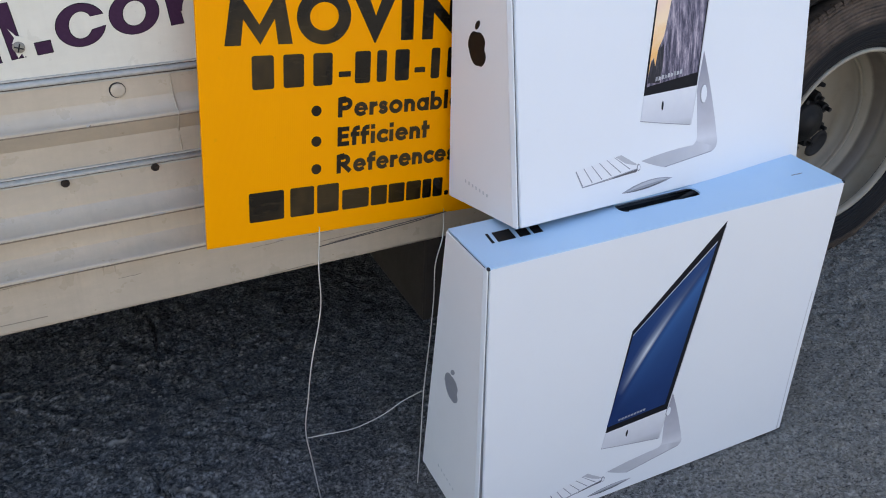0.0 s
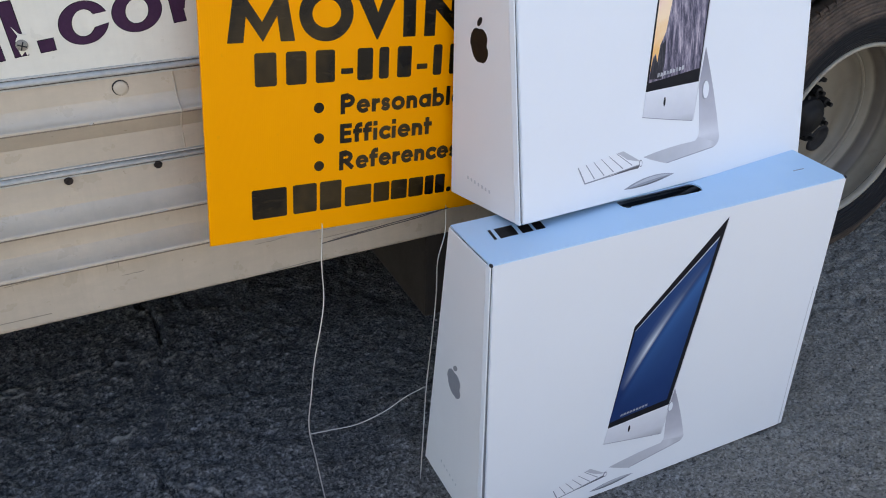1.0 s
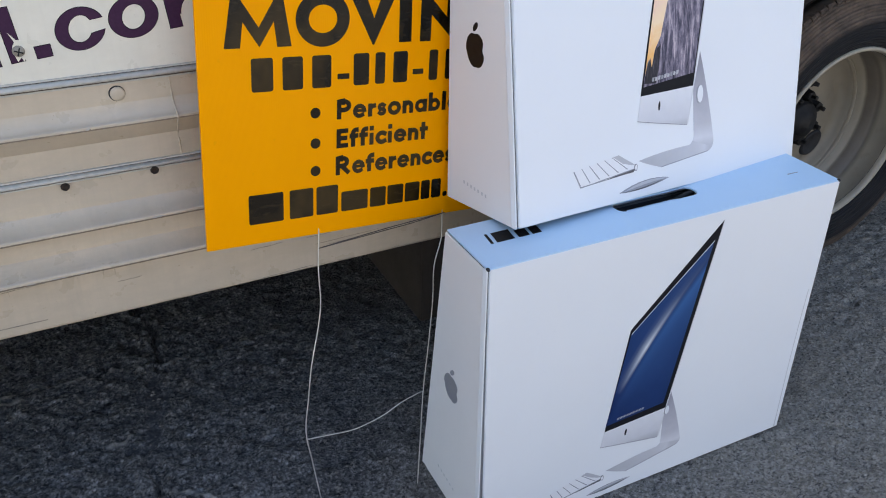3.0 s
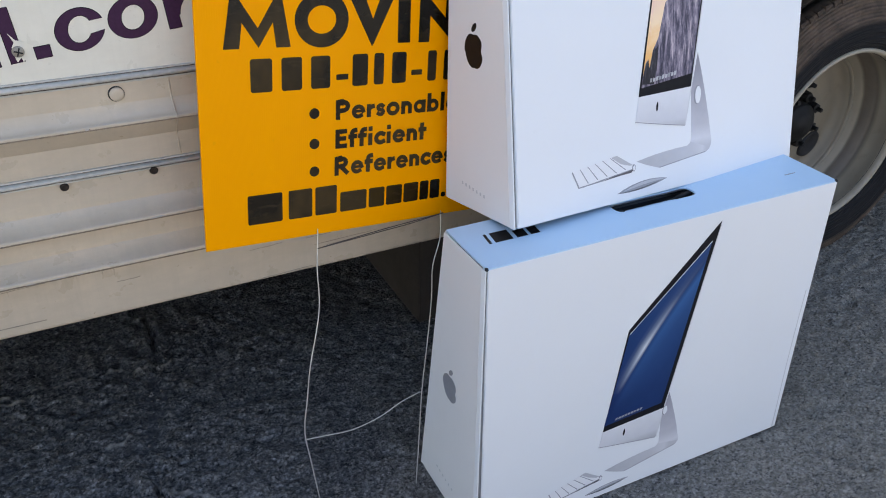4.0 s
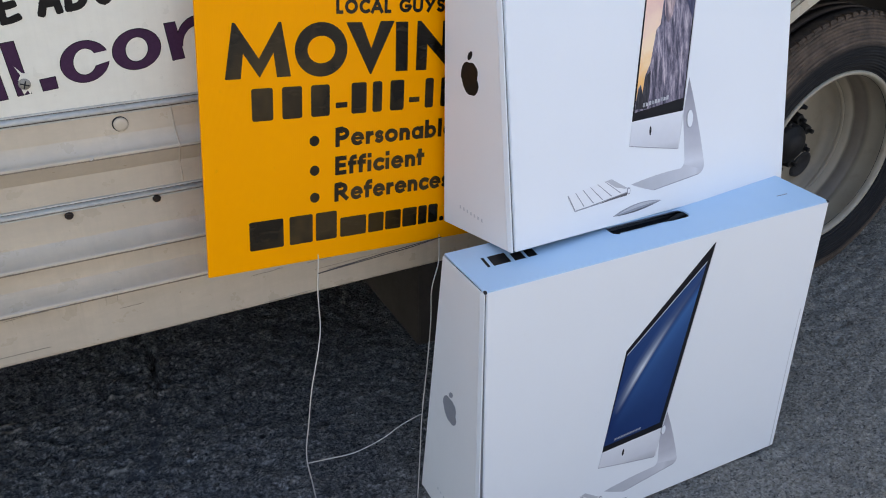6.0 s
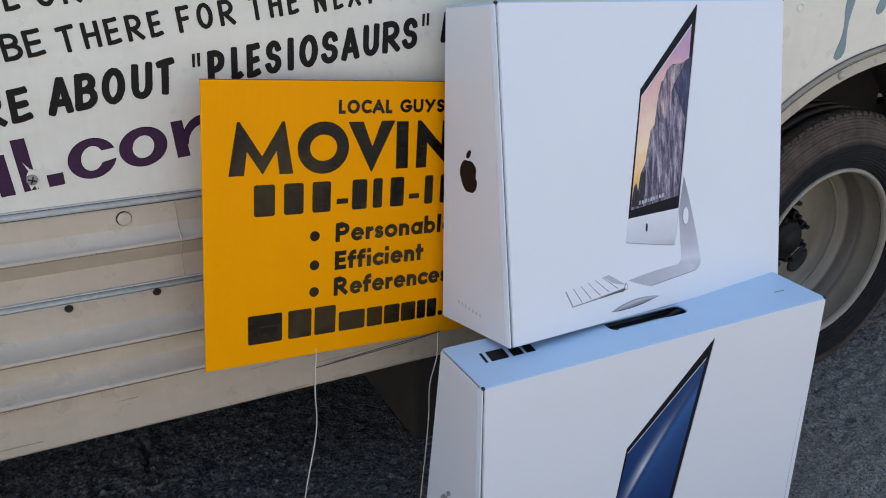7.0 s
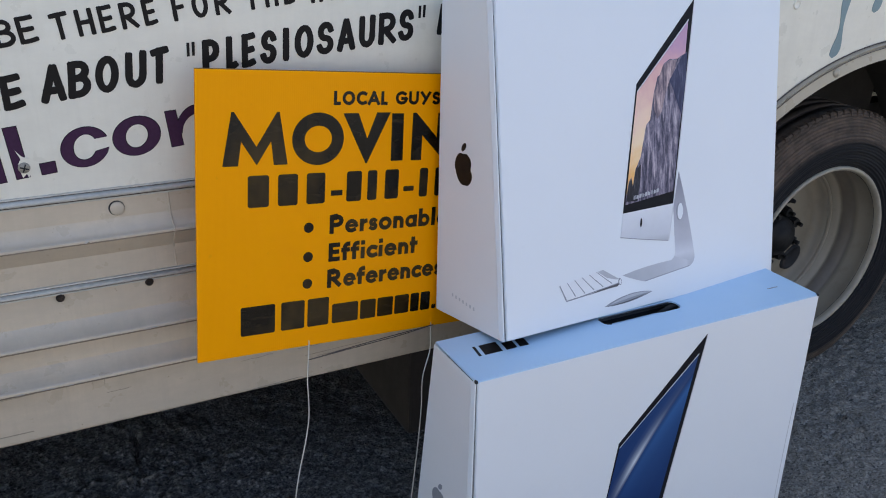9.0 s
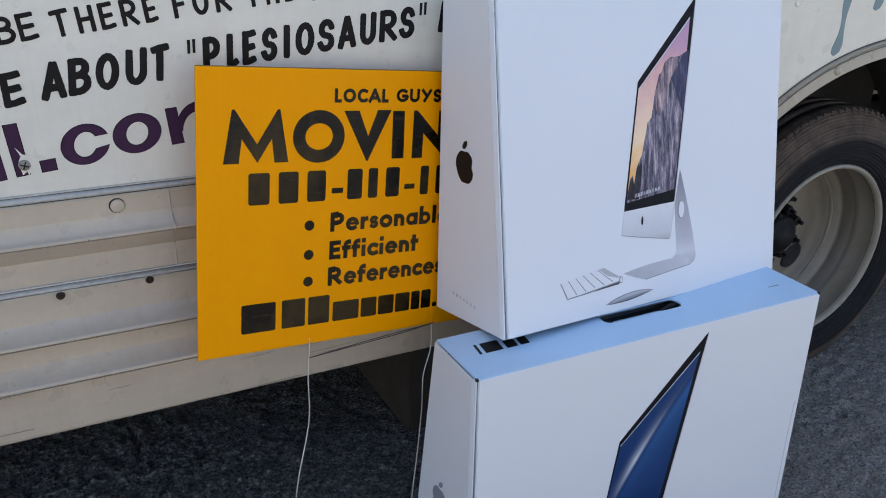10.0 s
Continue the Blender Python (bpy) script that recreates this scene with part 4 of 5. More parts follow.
        part("paint_drip", prism(left + right[::-1], -0.0012, 0.0), DRIP_BLUE, truck, "grey-blue painted drip")


build_truck()

# hand-painted lettering on the truck
BRUSHED = "black hand-painted lettering"


def word(letters, spans, z0, slope, high, wide, lean=0.0):
    """Hand-painted capitals, each between its own ends along a rising base line."""
    for nth, (ch, (x0, x1)) in enumerate(zip(letters, spans)):
        p0 = Vector((x0, z0 + slope * x0))
        d = Vector((x1 - x0, slope * (x1 - x0)))
        w = d.length
        d.normalize()
        up, band = Vector((-d.y, d.x)), wide * high
        lines = []
        for line in CAPITALS[ch]:
            pts = []
            for u, v in line:
                a, c = band / 2 + u * max(w - band, 0), band / 2 + v * (high - band)
                pts.append(p0 + d * (a + c * lean) + up * c)
            lines.append(pts)
        stroke_mesh(lines, band, INK_BLACK, truck, -0.0006, BRUSHED, True, ord(ch) + 7 * nth)


word("BE", [(0.0219, 0.0487), (0.0525, 0.0775)], 1.0998, 0.125, 0.0385, 0.170)
word("THERE", [(0.0964, 0.1213), (0.1308, 0.1547), (0.1619, 0.1830), (0.1920, 0.2160), (0.2243, 0.2437)], 1.0977, 0.1247, 0.0385, 0.170)
word("FOR", [(0.2667, 0.2865), (0.2961, 0.3207), (0.3304, 0.3547)], 1.1014, 0.1099, 0.0395, 0.170)
word("THE", [(0.3782, 0.4004), (0.4097, 0.4313), (0.4399, 0.4580)], 1.1000, 0.1150, 0.0395, 0.170)
word("NEXTO", [(0.4849, 0.5055), (0.5174, 0.5343), (0.5424, 0.5657), (0.5718, 0.5923), (0.6060, 0.6340)], 1.0925, 0.1220, 0.0395, 0.170)
word("EOR", [(0.0330, 0.0537), (0.0745, 0.1010), (0.1095, 0.1350)], 1.1685, 0.095, 0.0385, 0.170)
word("RE", [(-0.0265, 0.0112), (0.0174, 0.0466)], 1.0105, 0.130, 0.0500, 0.205, 0.10)
word("ABOUT", [(0.0672, 0.1020), (0.1044, 0.1368), (0.1425, 0.1765), (0.1857, 0.2172), (0.2225, 0.2500)], 1.0118, 0.1113, 0.0545, 0.200, 0.20)
word("PLESIOSAURS", [(0.3035, 0.3307), (0.3408, 0.3603), (0.3659, 0.3890), (0.3969, 0.4237), (0.4342, 0.4434), (0.4539, 0.4866), (0.4926, 0.5220), (0.5281, 0.5611), (0.5674, 0.5970), (0.6032, 0.6367), (0.6409, 0.6696)], 1.0161, 0.1036, 0.0530, 0.200, 0.14)
word("A", [(0.7165, 0.7500)], 1.0180, 0.102, 0.053, 0.200)
for x, z in ((0.2835, 1.088), (0.2915, 1.0889), (0.6815, 1.1325), (0.6900, 1.1333)):
    part("lettering", prism([(x - 0.0022, z - 0.0105), (x + 0.0018, z - 0.0105), (x + 0.0028, z + 0.0105), (x - 0.0018, z + 0.0105)], -0.001, 0.0), INK_BLACK, truck, "black hand-painted lettering")
PU = "purple hand-painted lettering with dark outline"
for grow, mt, y in ((0.0011, INK_BLACK, -0.0004), (0.0, INK_PURPLE, -0.0010)):
    oval(0.1183, 0.9490, (0.0342, 0.0310), (0.0172, 0.0205), 0.12, y, mt, truck, PU, (26 - 900 * grow, 354 + 900 * grow), (36 - 900 * grow, 336 + 900 * grow), grow)
    oval(0.1950, 0.9590, (0.0355, 0.0308), (0.0174, 0.0192), 0.12, y, mt, truck, PU, grow=grow)
    oval(0.2915, 0.9550, (0.0365, 0.0460), (0.0275, 0.0325), 0.0, y if grow else y - 0.0004, mt, truck, PU, (60, 178), (60, 178), grow)
    for quad in ([(0.0104, 0.9877), (0.0281, 0.9897), (0.0365, 0.9115), (0.0188, 0.9092)], [(-0.0200, 0.9660), (-0.0023, 0.9680), (0.0045, 0.9070), (-0.0132, 0.9050)],
                 [(0.0519, 0.9290), (0.0730, 0.9313), (0.0742, 0.9145), (0.0538, 0.9122)], [(0.2404, 0.9932), (0.2564, 0.9946), (0.2649, 0.9376), (0.2470, 0.9357)]):
        mx, mz = sum(p[0] for p in quad) / 4, sum(p[1] for p in quad) / 4
        part("lettering", prism([(x + math.copysign(grow, x - mx), z + math.copysign(grow, z - mz)) for x, z in quad], y, 0.0), mt, truck, PU)


# ---- rear wheels ----
def build_wheel():
    e = new("wheel")
    e.parent = truck
    e.matrix_local = pose(2.057, 0.1254, 0.3835)
    R, r = 0.425, 0.2634
    tp = [(r - 0.012, 0.010), (r + 0.004, -0.002), (r + 0.020, -0.012), (r + 0.040, -0.020), (r + 0.043, -0.0175), (r + 0.047, -0.0205), (r + 0.066, -0.024), (r + 0.069, -0.0215), (r + 0.073, -0.024), (r + 0.090, -0.022), (r + 0.097, -0.018), (r + 0.100, -0.0125), (r + 0.106, -0.0125),
          (r + 0.122, -0.006), (r + 0.124, -0.003), (r + 0.128, -0.003), (R - 0.020, 0.004), (R - 0.006, 0.012), (R, 0.024)]
    for y in (0.060, 0.100, 0.140):
        tp += [(R + 0.001, y - 0.005), (R - 0.010, y - 0.003), (R - 0.010, y + 0.003), (R + 0.001, y + 0.005)]
    tp += [(R, 0.180), (R - 0.016, 0.205), (R - 0.06, 0.22), (r + 0.02, 0.21), (r - 0.012, 0.19)]

    def tyre_mesh(n):
        bm = lathe(tp, n)
        for v in bm.verts:
            if v.co.z < -0.383:
                v.co.y -= (-0.383 - v.co.z) * 0.35 if v.co.y < 0.1 else 0
                v.co.z = -0.383
        return bm
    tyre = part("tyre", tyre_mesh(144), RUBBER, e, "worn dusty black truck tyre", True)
    # worn lugs along the shoulder
    for i in range(96):
        t = 360 * i / 96
        if 200 < t < 340:
            continue
        bm = hexa_block(-0.0080, 0.0080, 0.0045 + 0.0015 * (i % 3 == 0), 0.026, R - 0.016, R + 0.0012)
        part("tread_lug", bm, RUBBER, tyre, "", False, Matrix.Rotation(-radians(t - 90), 4, "Y"))
    # deep-dished steel rim
    rp = [(r - 0.010, 0.012), (r + 0.003, 0.003), (r + 0.004, -0.004), (r, -0.009), (r - 0.006, -0.008), (r - 0.010, 0.000), (r - 0.0115, 0.014), (r - 0.0060, 0.022), (r - 0.0055, 0.078), (r - 0.0100, 0.086), (r - 0.0150, 0.088), (r - 0.0155, 0.118),
          (r - 0.0200, 0.124), (0.2320, 0.127), (0.2300, 0.146), (0.2275, 0.149), (0.2235, 0.149), (0.2215, 0.147), (0.2195, 0.150), (0.216, 0.166), (0.190, 0.180), (0.168, 0.172), (0.120, 0.166), (0.095, 0.168)]
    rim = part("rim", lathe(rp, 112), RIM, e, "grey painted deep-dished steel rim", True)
    part("rim_ring", lathe([(0.2215, 0.150), (0.2200, 0.141), (0.2235, 0.1365), (0.2275, 0.138), (0.2290, 0.150)], 112), RIM, rim, "", True)
    for t in (42, 222):
        part("hand_hole", lathe([(0.046, 0.004), (0.044, -0.004), (0.036, -0.006), (0.031, -0.001), (0.0, 0.0)], 22), DARK_GAP, rim, "", True, Matrix.Rotation(radians(t), 4, "Y") @ pose(0.148, 0.166, 0) @ Matrix.Diagonal((0.75, 1, 1, 1)))
    part("valve", lathe([(0.0, -0.018), (0.006, -0.016), (0.008, 0.0), (0.013, 0.004), (0.013, 0.012)], 12), HUB_BLACK, rim, "short black tyre valve", True, pose(0.045, 0.158, 0.105))
    hub = part("hub", lathe([(0.095, 0.178), (0.088, 0.168), (0.064, 0.160), (0.060, 0.132), (0.054, 0.124), (0.040, 0.121), (0.038, 0.112), (0.0, 0.110)], 32), HUB_BLACK, e, "greasy black wheel hub", True)
    for i in range(8):
        t = 2 * math.pi * i / 8 + 0.35
        nut = lathe([(0.0, 0.118), (0.007, 0.120), (0.007, 0.136), (0.0150, 0.138), (0.0165, 0.158), (0.020, 0.164), (0.020, 0.172)], 6)
        part("wheel_nut", nut, HUB_BLACK, hub, "", False, Matrix.Rotation(t, 4, "Y") @ pose(0.078, 0, 0))
    inner = new("wheel")
    inner.parent = truck
    inner.matrix_local = pose(2.057, 0.385, 0.3835)
    part("tyre", tyre_mesh(72), RUBBER, inner, "worn dusty black truck tyre", True)
    part("rim", lathe([(r, 0.0), (r - 0.02, 0.05), (r - 0.02, 0.15), (r, 0.2)], 48), RIM, inner, "", True)


build_wheel()


# ---- dark box standing under the truck ----
store = thing("storage_box", pose(0.832, 0.296, 0.0), "dark brown box standing on asphalt under the truck", "storage box")
part("body", block(0.0, 0.46, 0.0, 0.42, 0.0, 0.40, 0.008), RUST_BROWN, store)
part("lid", block(-0.008, 0.468, -0.008, 0.428, 0.395, 0.43, 0.006), RUST_BROWN, store)


# ---- cardboard computer boxes ----
class Carton:
    """A wedge-shaped carton: x along its width, y to its back, z up; the front leans in by af, the back more."""

    def __init__(self, matrix, W, H, Dt, Db, af, dz, label, slack=0.004, inset=0.0):
        self.slack = slack
        self.W, self.H, self.Dt, self.Db, self.af, self.dz = W, H, Dt, Db, af, dz
        self.e = thing("computer_box", matrix, label, "cardboard box", "stacked computer boxes")
        k = math.hypot(af, H)
        self.up = Vector((0, af / k, H / k))
        self.nf = Vector((0, -H / k, af / k))
        # axes for printed fronts: x along, z up the face, y into the box
        self.front = Matrix(((1, 0, 0, inset), (0, -self.nf.y, self.up.y, 0), (0, -self.nf.z, self.up.z, 0), (0, 0, 0, 1)))
        self.face = Matrix.Translation((-inset, 0, 0)) @ self.front
        # left side: x towards the back, z up, y into the box
        self.left = Matrix(((0, 1, 0, 0), (1, 0, self.up.y, 0), (0, 0, self.up.z, 0), (0, 0, 0, 1)))
        t = math.hypot(Dt, dz)
        self.top = Matrix(((1, 0, 0, 0), (0, 0, Dt / t, af), (0, -1, dz / t, H), (0, 0, 0, 1)))
        self.shell()

    def shell(self):
        W, H, Dt, Db, af, dz = self.W, self.H, self.Dt, self.Db, self.af, self.dz
        g = 0.0050
        bm = bmesh.new()
        i = 0.0026
        hexa(bm, [(i, g, i), (W - i, g, i), (W - i, Db - i, i), (i, Db - i, i), (i, af * 0.95 + g, H - 0.032), (W - i, af * 0.95 + g, H - 0.032), (W - i, af + Dt - i, H + dz - 0.032), (i, af + Dt - i, H + dz - 0.032)])
        # dark grey core puts shade into the gaps between the boards
        part("core", bm, CARD_GREY, self.e)
        # side boards, with a folded strip along the front corner
        bowed = [1 - i / 10 for i in range(11)]
        high = math.hypot(af, H) - 0.001
        right = [(W - 0.0012 - self.slack * (0.62 * f + 0.50 * math.sin(math.pi * f)), high + (0.001 - high) * f) for f in bowed]
        for x0, x1 in ((0.0, 0.003), (W - 0.003, W)):
            bm = bmesh.new()
            hexa(bm, [(x0, 0.012, 0), (x1, 0.012, 0), (x1, Db, 0), (x0, Db, 0), (x0, af + 0.012, H - 0.004), (x1, af + 0.012, H - 0.004), (x1, af + Dt, H + dz - 0.004), (x0, af + Dt, H + dz - 0.004)])
            bmesh.ops.bevel(bm, geom=bm.edges[:], offset=0.0012, segments=2, affect="EDGES")
            part("side_panel", bm, CARD_SIDE, self.e, "white side panel")
            if x0 == 0.0:
                bm = bmesh.new()
                hexa(bm, [(0.002, 0.0035, 0), (0.0043, 0.0035, 0), (0.0043, 0.0125, 0), (0, 0.0125, 0), (0.002, af + 0.0035, H - 0.004), (0.0043, af + 0.0035, H - 0.004), (0.0043, af + 0.0125, H - 0.004), (0, af + 0.0125, H - 0.004)])
            else:
                bm = prism([(min(x + 0.0016, W - 0.0008), z) for x, z in right] + [(W - 0.0004, high), (W - 0.0004, 0.001)], 0.0016, 0.0115)
                bm.transform(self.face)
            part("corner_fold", bm, CARD_WHITE, self.e)
            # thin grey strip, a shadow line painted beside the bowed front board
            if x0 > 0 and self.slack > 0.01:
                low = [(x, z) for x, z in right if z < 0.62 * high]
                bm = prism([(x + 0.0012, z) for x, z in low] + [(x + 0.0034, z) for x, z in low[::-1]], 0.0008, 0.004)
                bm.transform(self.face)
                part("fold_shade", bm, FOLD_SHADE, self.e, "grey strip painted as the front board's shadow line")
        # front board
        bm = prism([(0.0068 + 0.27 * self.slack, 0.001)] + right + [(0.0060, high)], 0.0, 0.006)
        bmesh.ops.bevel(bm, geom=bm.edges[:], offset=0.0012, segments=2, affect="EDGES")
        bm.transform(self.face)
        part("front_panel", bm, CARD_WHITE, self.e, "white coated cardboard front")
        # back board
        bm = bmesh.new()
        hexa(bm, [(0.003, Db - 0.004, 0.001), (W - 0.003, Db - 0.004, 0.001), (W - 0.003, Db, 0.001), (0.003, Db, 0.001), (0.003, af + Dt - 0.004, H + dz - 0.002), (W - 0.003, af + Dt - 0.004, H + dz - 0.002), (W - 0.003, af + Dt, H + dz - 0.002), (0.003, af + Dt, H + dz - 0.002)])
        part("back_panel", bm, CARD_WHITE, self.e)
        # lid, with a slot for the handle
        t = math.hypot(Dt, dz)
        hx0, hx1, hy0, hy1 = self.slot()
        rnd = 0.014
        lid = bmesh.new()
        outer = [(0.0034, 0.001), (W - 0.001, 0.001), (W - 0.001, t - 0.001), (0.0034, t - 0.001)]
        inner = []
        for cx, cy, a0 in ((hx1 - rnd, hy0 + rnd, -90), (hx1 - rnd, hy1 - rnd, 0), (hx0 + rnd, hy1 - rnd, 90), (hx0 + rnd, hy0 + rnd, 180)):
            inner += [(cx + rnd * math.cos(radians(a0 + 15 * k)), cy + rnd * math.sin(radians(a0 + 15 * k))) for k in range(7)]
        rings = []
        for y in (0.0, 0.0035):
            o = [lid.verts.new((x, y, z)) for x, z in outer]
            n = [lid.verts.new((x, y, z)) for x, z in inner]
            eo = [lid.edges.new((o[k], o[(k + 1) % 4])) for k in range(4)]
            en = [lid.edges.new((n[k], n[(k + 1) % len(n)])) for k in range(len(n))]
            bmesh.ops.triangle_fill(lid, edges=eo + en, use_beauty=True)
            rings.append((o, n))
        for a, b in zip(rings[0], rings[1]):
            for k in range(len(a)):
                lid.faces.new((a[k], b[k], b[(k + 1) % len(a)], a[(k + 1) % len(a)]))
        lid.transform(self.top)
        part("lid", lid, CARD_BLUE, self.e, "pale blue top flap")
        # pocket under the slot: a flap folded down along its near edge, a dark floor, and the carry handle
        well = block(hx0 - 0.02, hx1 + 0.02, 0.026, 0.028, hy0 - 0.006, hy1 + 0.02)
        well.transform(self.top)
        part("handle_slot", well, DARK_GAP, self.e)
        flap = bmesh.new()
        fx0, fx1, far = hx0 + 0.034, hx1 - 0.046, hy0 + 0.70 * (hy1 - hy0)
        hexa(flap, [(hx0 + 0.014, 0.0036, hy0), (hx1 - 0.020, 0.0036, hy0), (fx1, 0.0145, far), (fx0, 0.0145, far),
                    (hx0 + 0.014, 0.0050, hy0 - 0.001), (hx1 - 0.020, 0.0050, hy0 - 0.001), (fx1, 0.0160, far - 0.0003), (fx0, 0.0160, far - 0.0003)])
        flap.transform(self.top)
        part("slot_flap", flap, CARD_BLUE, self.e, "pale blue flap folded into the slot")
        hm = hy0 + 0.66 * (hy1 - hy0)
        hd = tube([(hx0 - 0.004, 0.012, hm), (hx0 + 0.012, 0.013, hm), (hx0 + 0.045, 0.022, hm), ((hx0 + hx1) / 2, 0.025, hm), (hx1 - 0.045, 0.020, hm), (hx1 - 0.014, 0.0105, hm), (hx1 + 0.004, 0.0095, hm)], 0.0055, 10)
        hd.transform(self.top)
        part("handle", hd, HUB_BLACK, self.e, "black plastic carry handle", True)
        # dark pinholes where the three boards meet
        for x in (0.0035, W - 0.0035):
            part("corner_gap", lathe([(0.0, -0.0036), (0.0022, -0.003), (0.0032, 0.0), (0.0022, 0.003), (0.0, 0.0036)], 12), DARK_GAP, self.e, "", True, pose(x, af + 0.0025, H - 0.001))

    def slot(self):
        c = self.W * 0.514
        return c - 0.091, c + 0.091, self.Dt * 0.475, self.Dt * 0.72

    def print(self, name, outline, material, label="", level=1, parent=None, where=None):
        """A thin printed patch on the front (or on another face)."""
        y = -0.00025 * level
        bm = prism(outline, y, 0.0006)
        bm.transform(where or self.front)
        return part(name, bm, material, parent or self.e, label)


def bow(a, b, sag, n=8):
    """Points from a to b along a shallow arc."""
    a, b = Vector(a), Vector(b)
    nrm = Vector((-(b - a).y, (b - a).x))
    return [tuple(a + (b - a) * i / n + nrm * sag * 4 * (i / n) * (1 - i / n)) for i in range(n + 1)]


def lerp2(a, b, t):
    return (a[0] + (b[0] - a[0]) * t, a[1] + (b[1] - a[1]) * t)


def printed_computer(c, tr, tl, bl, br, chin, stand, ring_at, keys, mouse):
    """The printed picture of a slim computer with stand, keyboard and mouse, from its corner points on the face."""
    bend = bow(stand[1], stand[2], 0.20, 6)
    inner = bow(stand[5], stand[6], -0.18, 6)
    c.print("printed_stand", [stand[0]] + bow(stand[0], stand[1], 0.015, 4)[1:] + bend[1:4] + inner[3:] + [stand[7]], NECK_FADE, "printed silver stand", 1)
    c.print("printed_foot", bend[3:] + bow(stand[2], stand[3], 0.0, 2)[1:] + bow(stand[3], stand[4], 0.015, 6)[1:] + bow(stand[4], stand[5], 0.02, 4)[1:] + inner[1:4], FOOT_FADE, "printed silver foot", 1)
    c.print("foot_line", bow(stand[2], stand[3], 0.0, 4) + [(p[0], p[1] + 0.0016) for p in bow(stand[3], stand[2], 0.0, 4)], PRINT_MID, "", 2)
    rx, rz, rr = ring_at
    c.print("cable_hole", [(rx - 0.0012 + rr * 0.50 * math.cos(a), rz + rr * math.sin(a)) for a in [2 * math.pi * i / 18 for i in range(18)]], PRINT_MID, "", 3)
    c.print("cable_hole", [(rx + 0.0006 + rr * 0.42 * math.cos(a), rz + rr * 0.92 * math.sin(a)) for a in [2 * math.pi * i / 18 for i in range(18)]], CARD_WHITE, "", 4)
    c.print("printed_bezel", [tr, tl, bl, br], PRINT_BEZEL, "printed black screen border", 3)
    c.print("printed_edge", [tr, br, lerp2(br, chin[2], 0.97), (chin[2][0] + 0.003, chin[2][1]), (br[0] + 0.003, br[1]), (tr[0] + 0.0015, tr[1] - 0.01)], PRINT_SILVER, "", 2)
    c.print("printed_chin", [chin[0], chin[1]] + bow(chin[1], chin[2], 0.0, 3)[1:] + [lerp2(chin[2], chin[3], 0.03)] + bow(chin[2], chin[3], 0.004, 6)[1:], CHIN_FADE, "printed silver chin", 3)
    c.print("chin_line", bow(chin[2], chin[3], 0.004, 6) + [(p[0], p[1] + 0.0014) for p in bow(chin[3], chin[2], -0.004, 6)], PRINT_MID, "", 4)
    lx, lz = lerp2(lerp2(chin[0], chin[1], 0.38), lerp2(chin[3], chin[2], 0.38), 0.44)
    c.print("printed_logo", [(lx + 0.0025 * math.cos(a) + 0.0006 * math.sin(a), lz + 0.0085 * math.sin(a)) for a in [2 * math.pi * i / 14 for i in range(14)]], PRINT_BEZEL, "", 4)
    # keyboard: bright top, key rows, dark edge under it
    k0, k1, k2, k3, k4 = keys
    c.print("printed_keyboard", [k0, k1, k2, k3, k4], KEY_WHITE, "printed keyboard", 1)
    for i in range(6):
        f = i / 6 + 0.005
        a, b = lerp2(k0, k1, f), lerp2(lerp2(k4, k0, 0.10), lerp2(k3, k2, 0.8), f)
        c.print("key_gap", [a, (a[0] + 0.0016, a[1] + 0.0003), (b[0] + 0.0018, b[1] + 0.001), (b[0], b[1])], PRINT_MID, "", 2)
    c.print("key_row", [k4, lerp2(k4, k0, 0.06), lerp2(lerp2(k0, k4, 0.94), lerp2(k1, k3, 0.94), 0.45), lerp2(k4, k3, 0.45)], PRINT_MID, "", 4)
    c.print("key_side", [k0, (k0[0] + 0.0014, k0[1]), (k4[0] + 0.0014, k4[1] + 0.0006), k4], PRINT_MID, "", 3)
    c.print("key_pad", [lerp2(k0, k1, 0.87), k1, lerp2(k1, k2, 0.93), (k2[0] - 0.011, k2[1] + 0.002), lerp2(lerp2(k0, k1, 0.93), lerp2(k4, k3, 0.93), 0.45)], PRINT_PAD, "", 2)
    low0, low1 = lerp2(k4, k0, 0.03), lerp2(k3, k2, 0.55)
    c.print("keyboard_edge", [k4, low0, lerp2(low0, low1, 0.5), low1, lerp2(low1, k3, 0.3), lerp2(lerp2(k4, k3, 0.5), lerp2(low0, low1, 0.5), 0.6)], PRINT_MID, "", 3)
    c.print("keyboard_shade", [lerp2(k4, k3, 0.40), lerp2(lerp2(k4, k3, 0.62), lerp2(low0, low1, 0.62), 0.6), lerp2(low1, k3, 0.25), (k3[0] - 0.004, k3[1] - 0.001), lerp2(k4, k3, 0.8)], PRINT_DARK, "", 4)
    kx, kz = lerp2(k2, k3, 0.35)
    for rr, mt, lv in ((0.0066, PRINT_MID, 5), (0.0046, KEY_WHITE, 6)):
        c.print("keyboard_end", [(kx + 0.6 * rr * math.cos(q), kz + rr * math.sin(q)) for q in [2 * math.pi * i / 14 for i in range(14)]], mt, "", lv)
    # mouse
    m0, m2, high, low = mouse
    c.print("printed_mouse", bow(m0, m2, high, 8) + bow(m2, m0, low, 8)[1:-1], PRINT_MID, "printed mouse", 1)
    c.print("mouse_top", bow(lerp2(m0, m2, 0.10), lerp2(m0, m2, 0.97), high * 0.92, 8) + bow(lerp2(m0, m2, 0.97), lerp2(m0, m2, 0.10), -0.25 * high, 6)[1:-1], PRINT_PAD, "", 2)
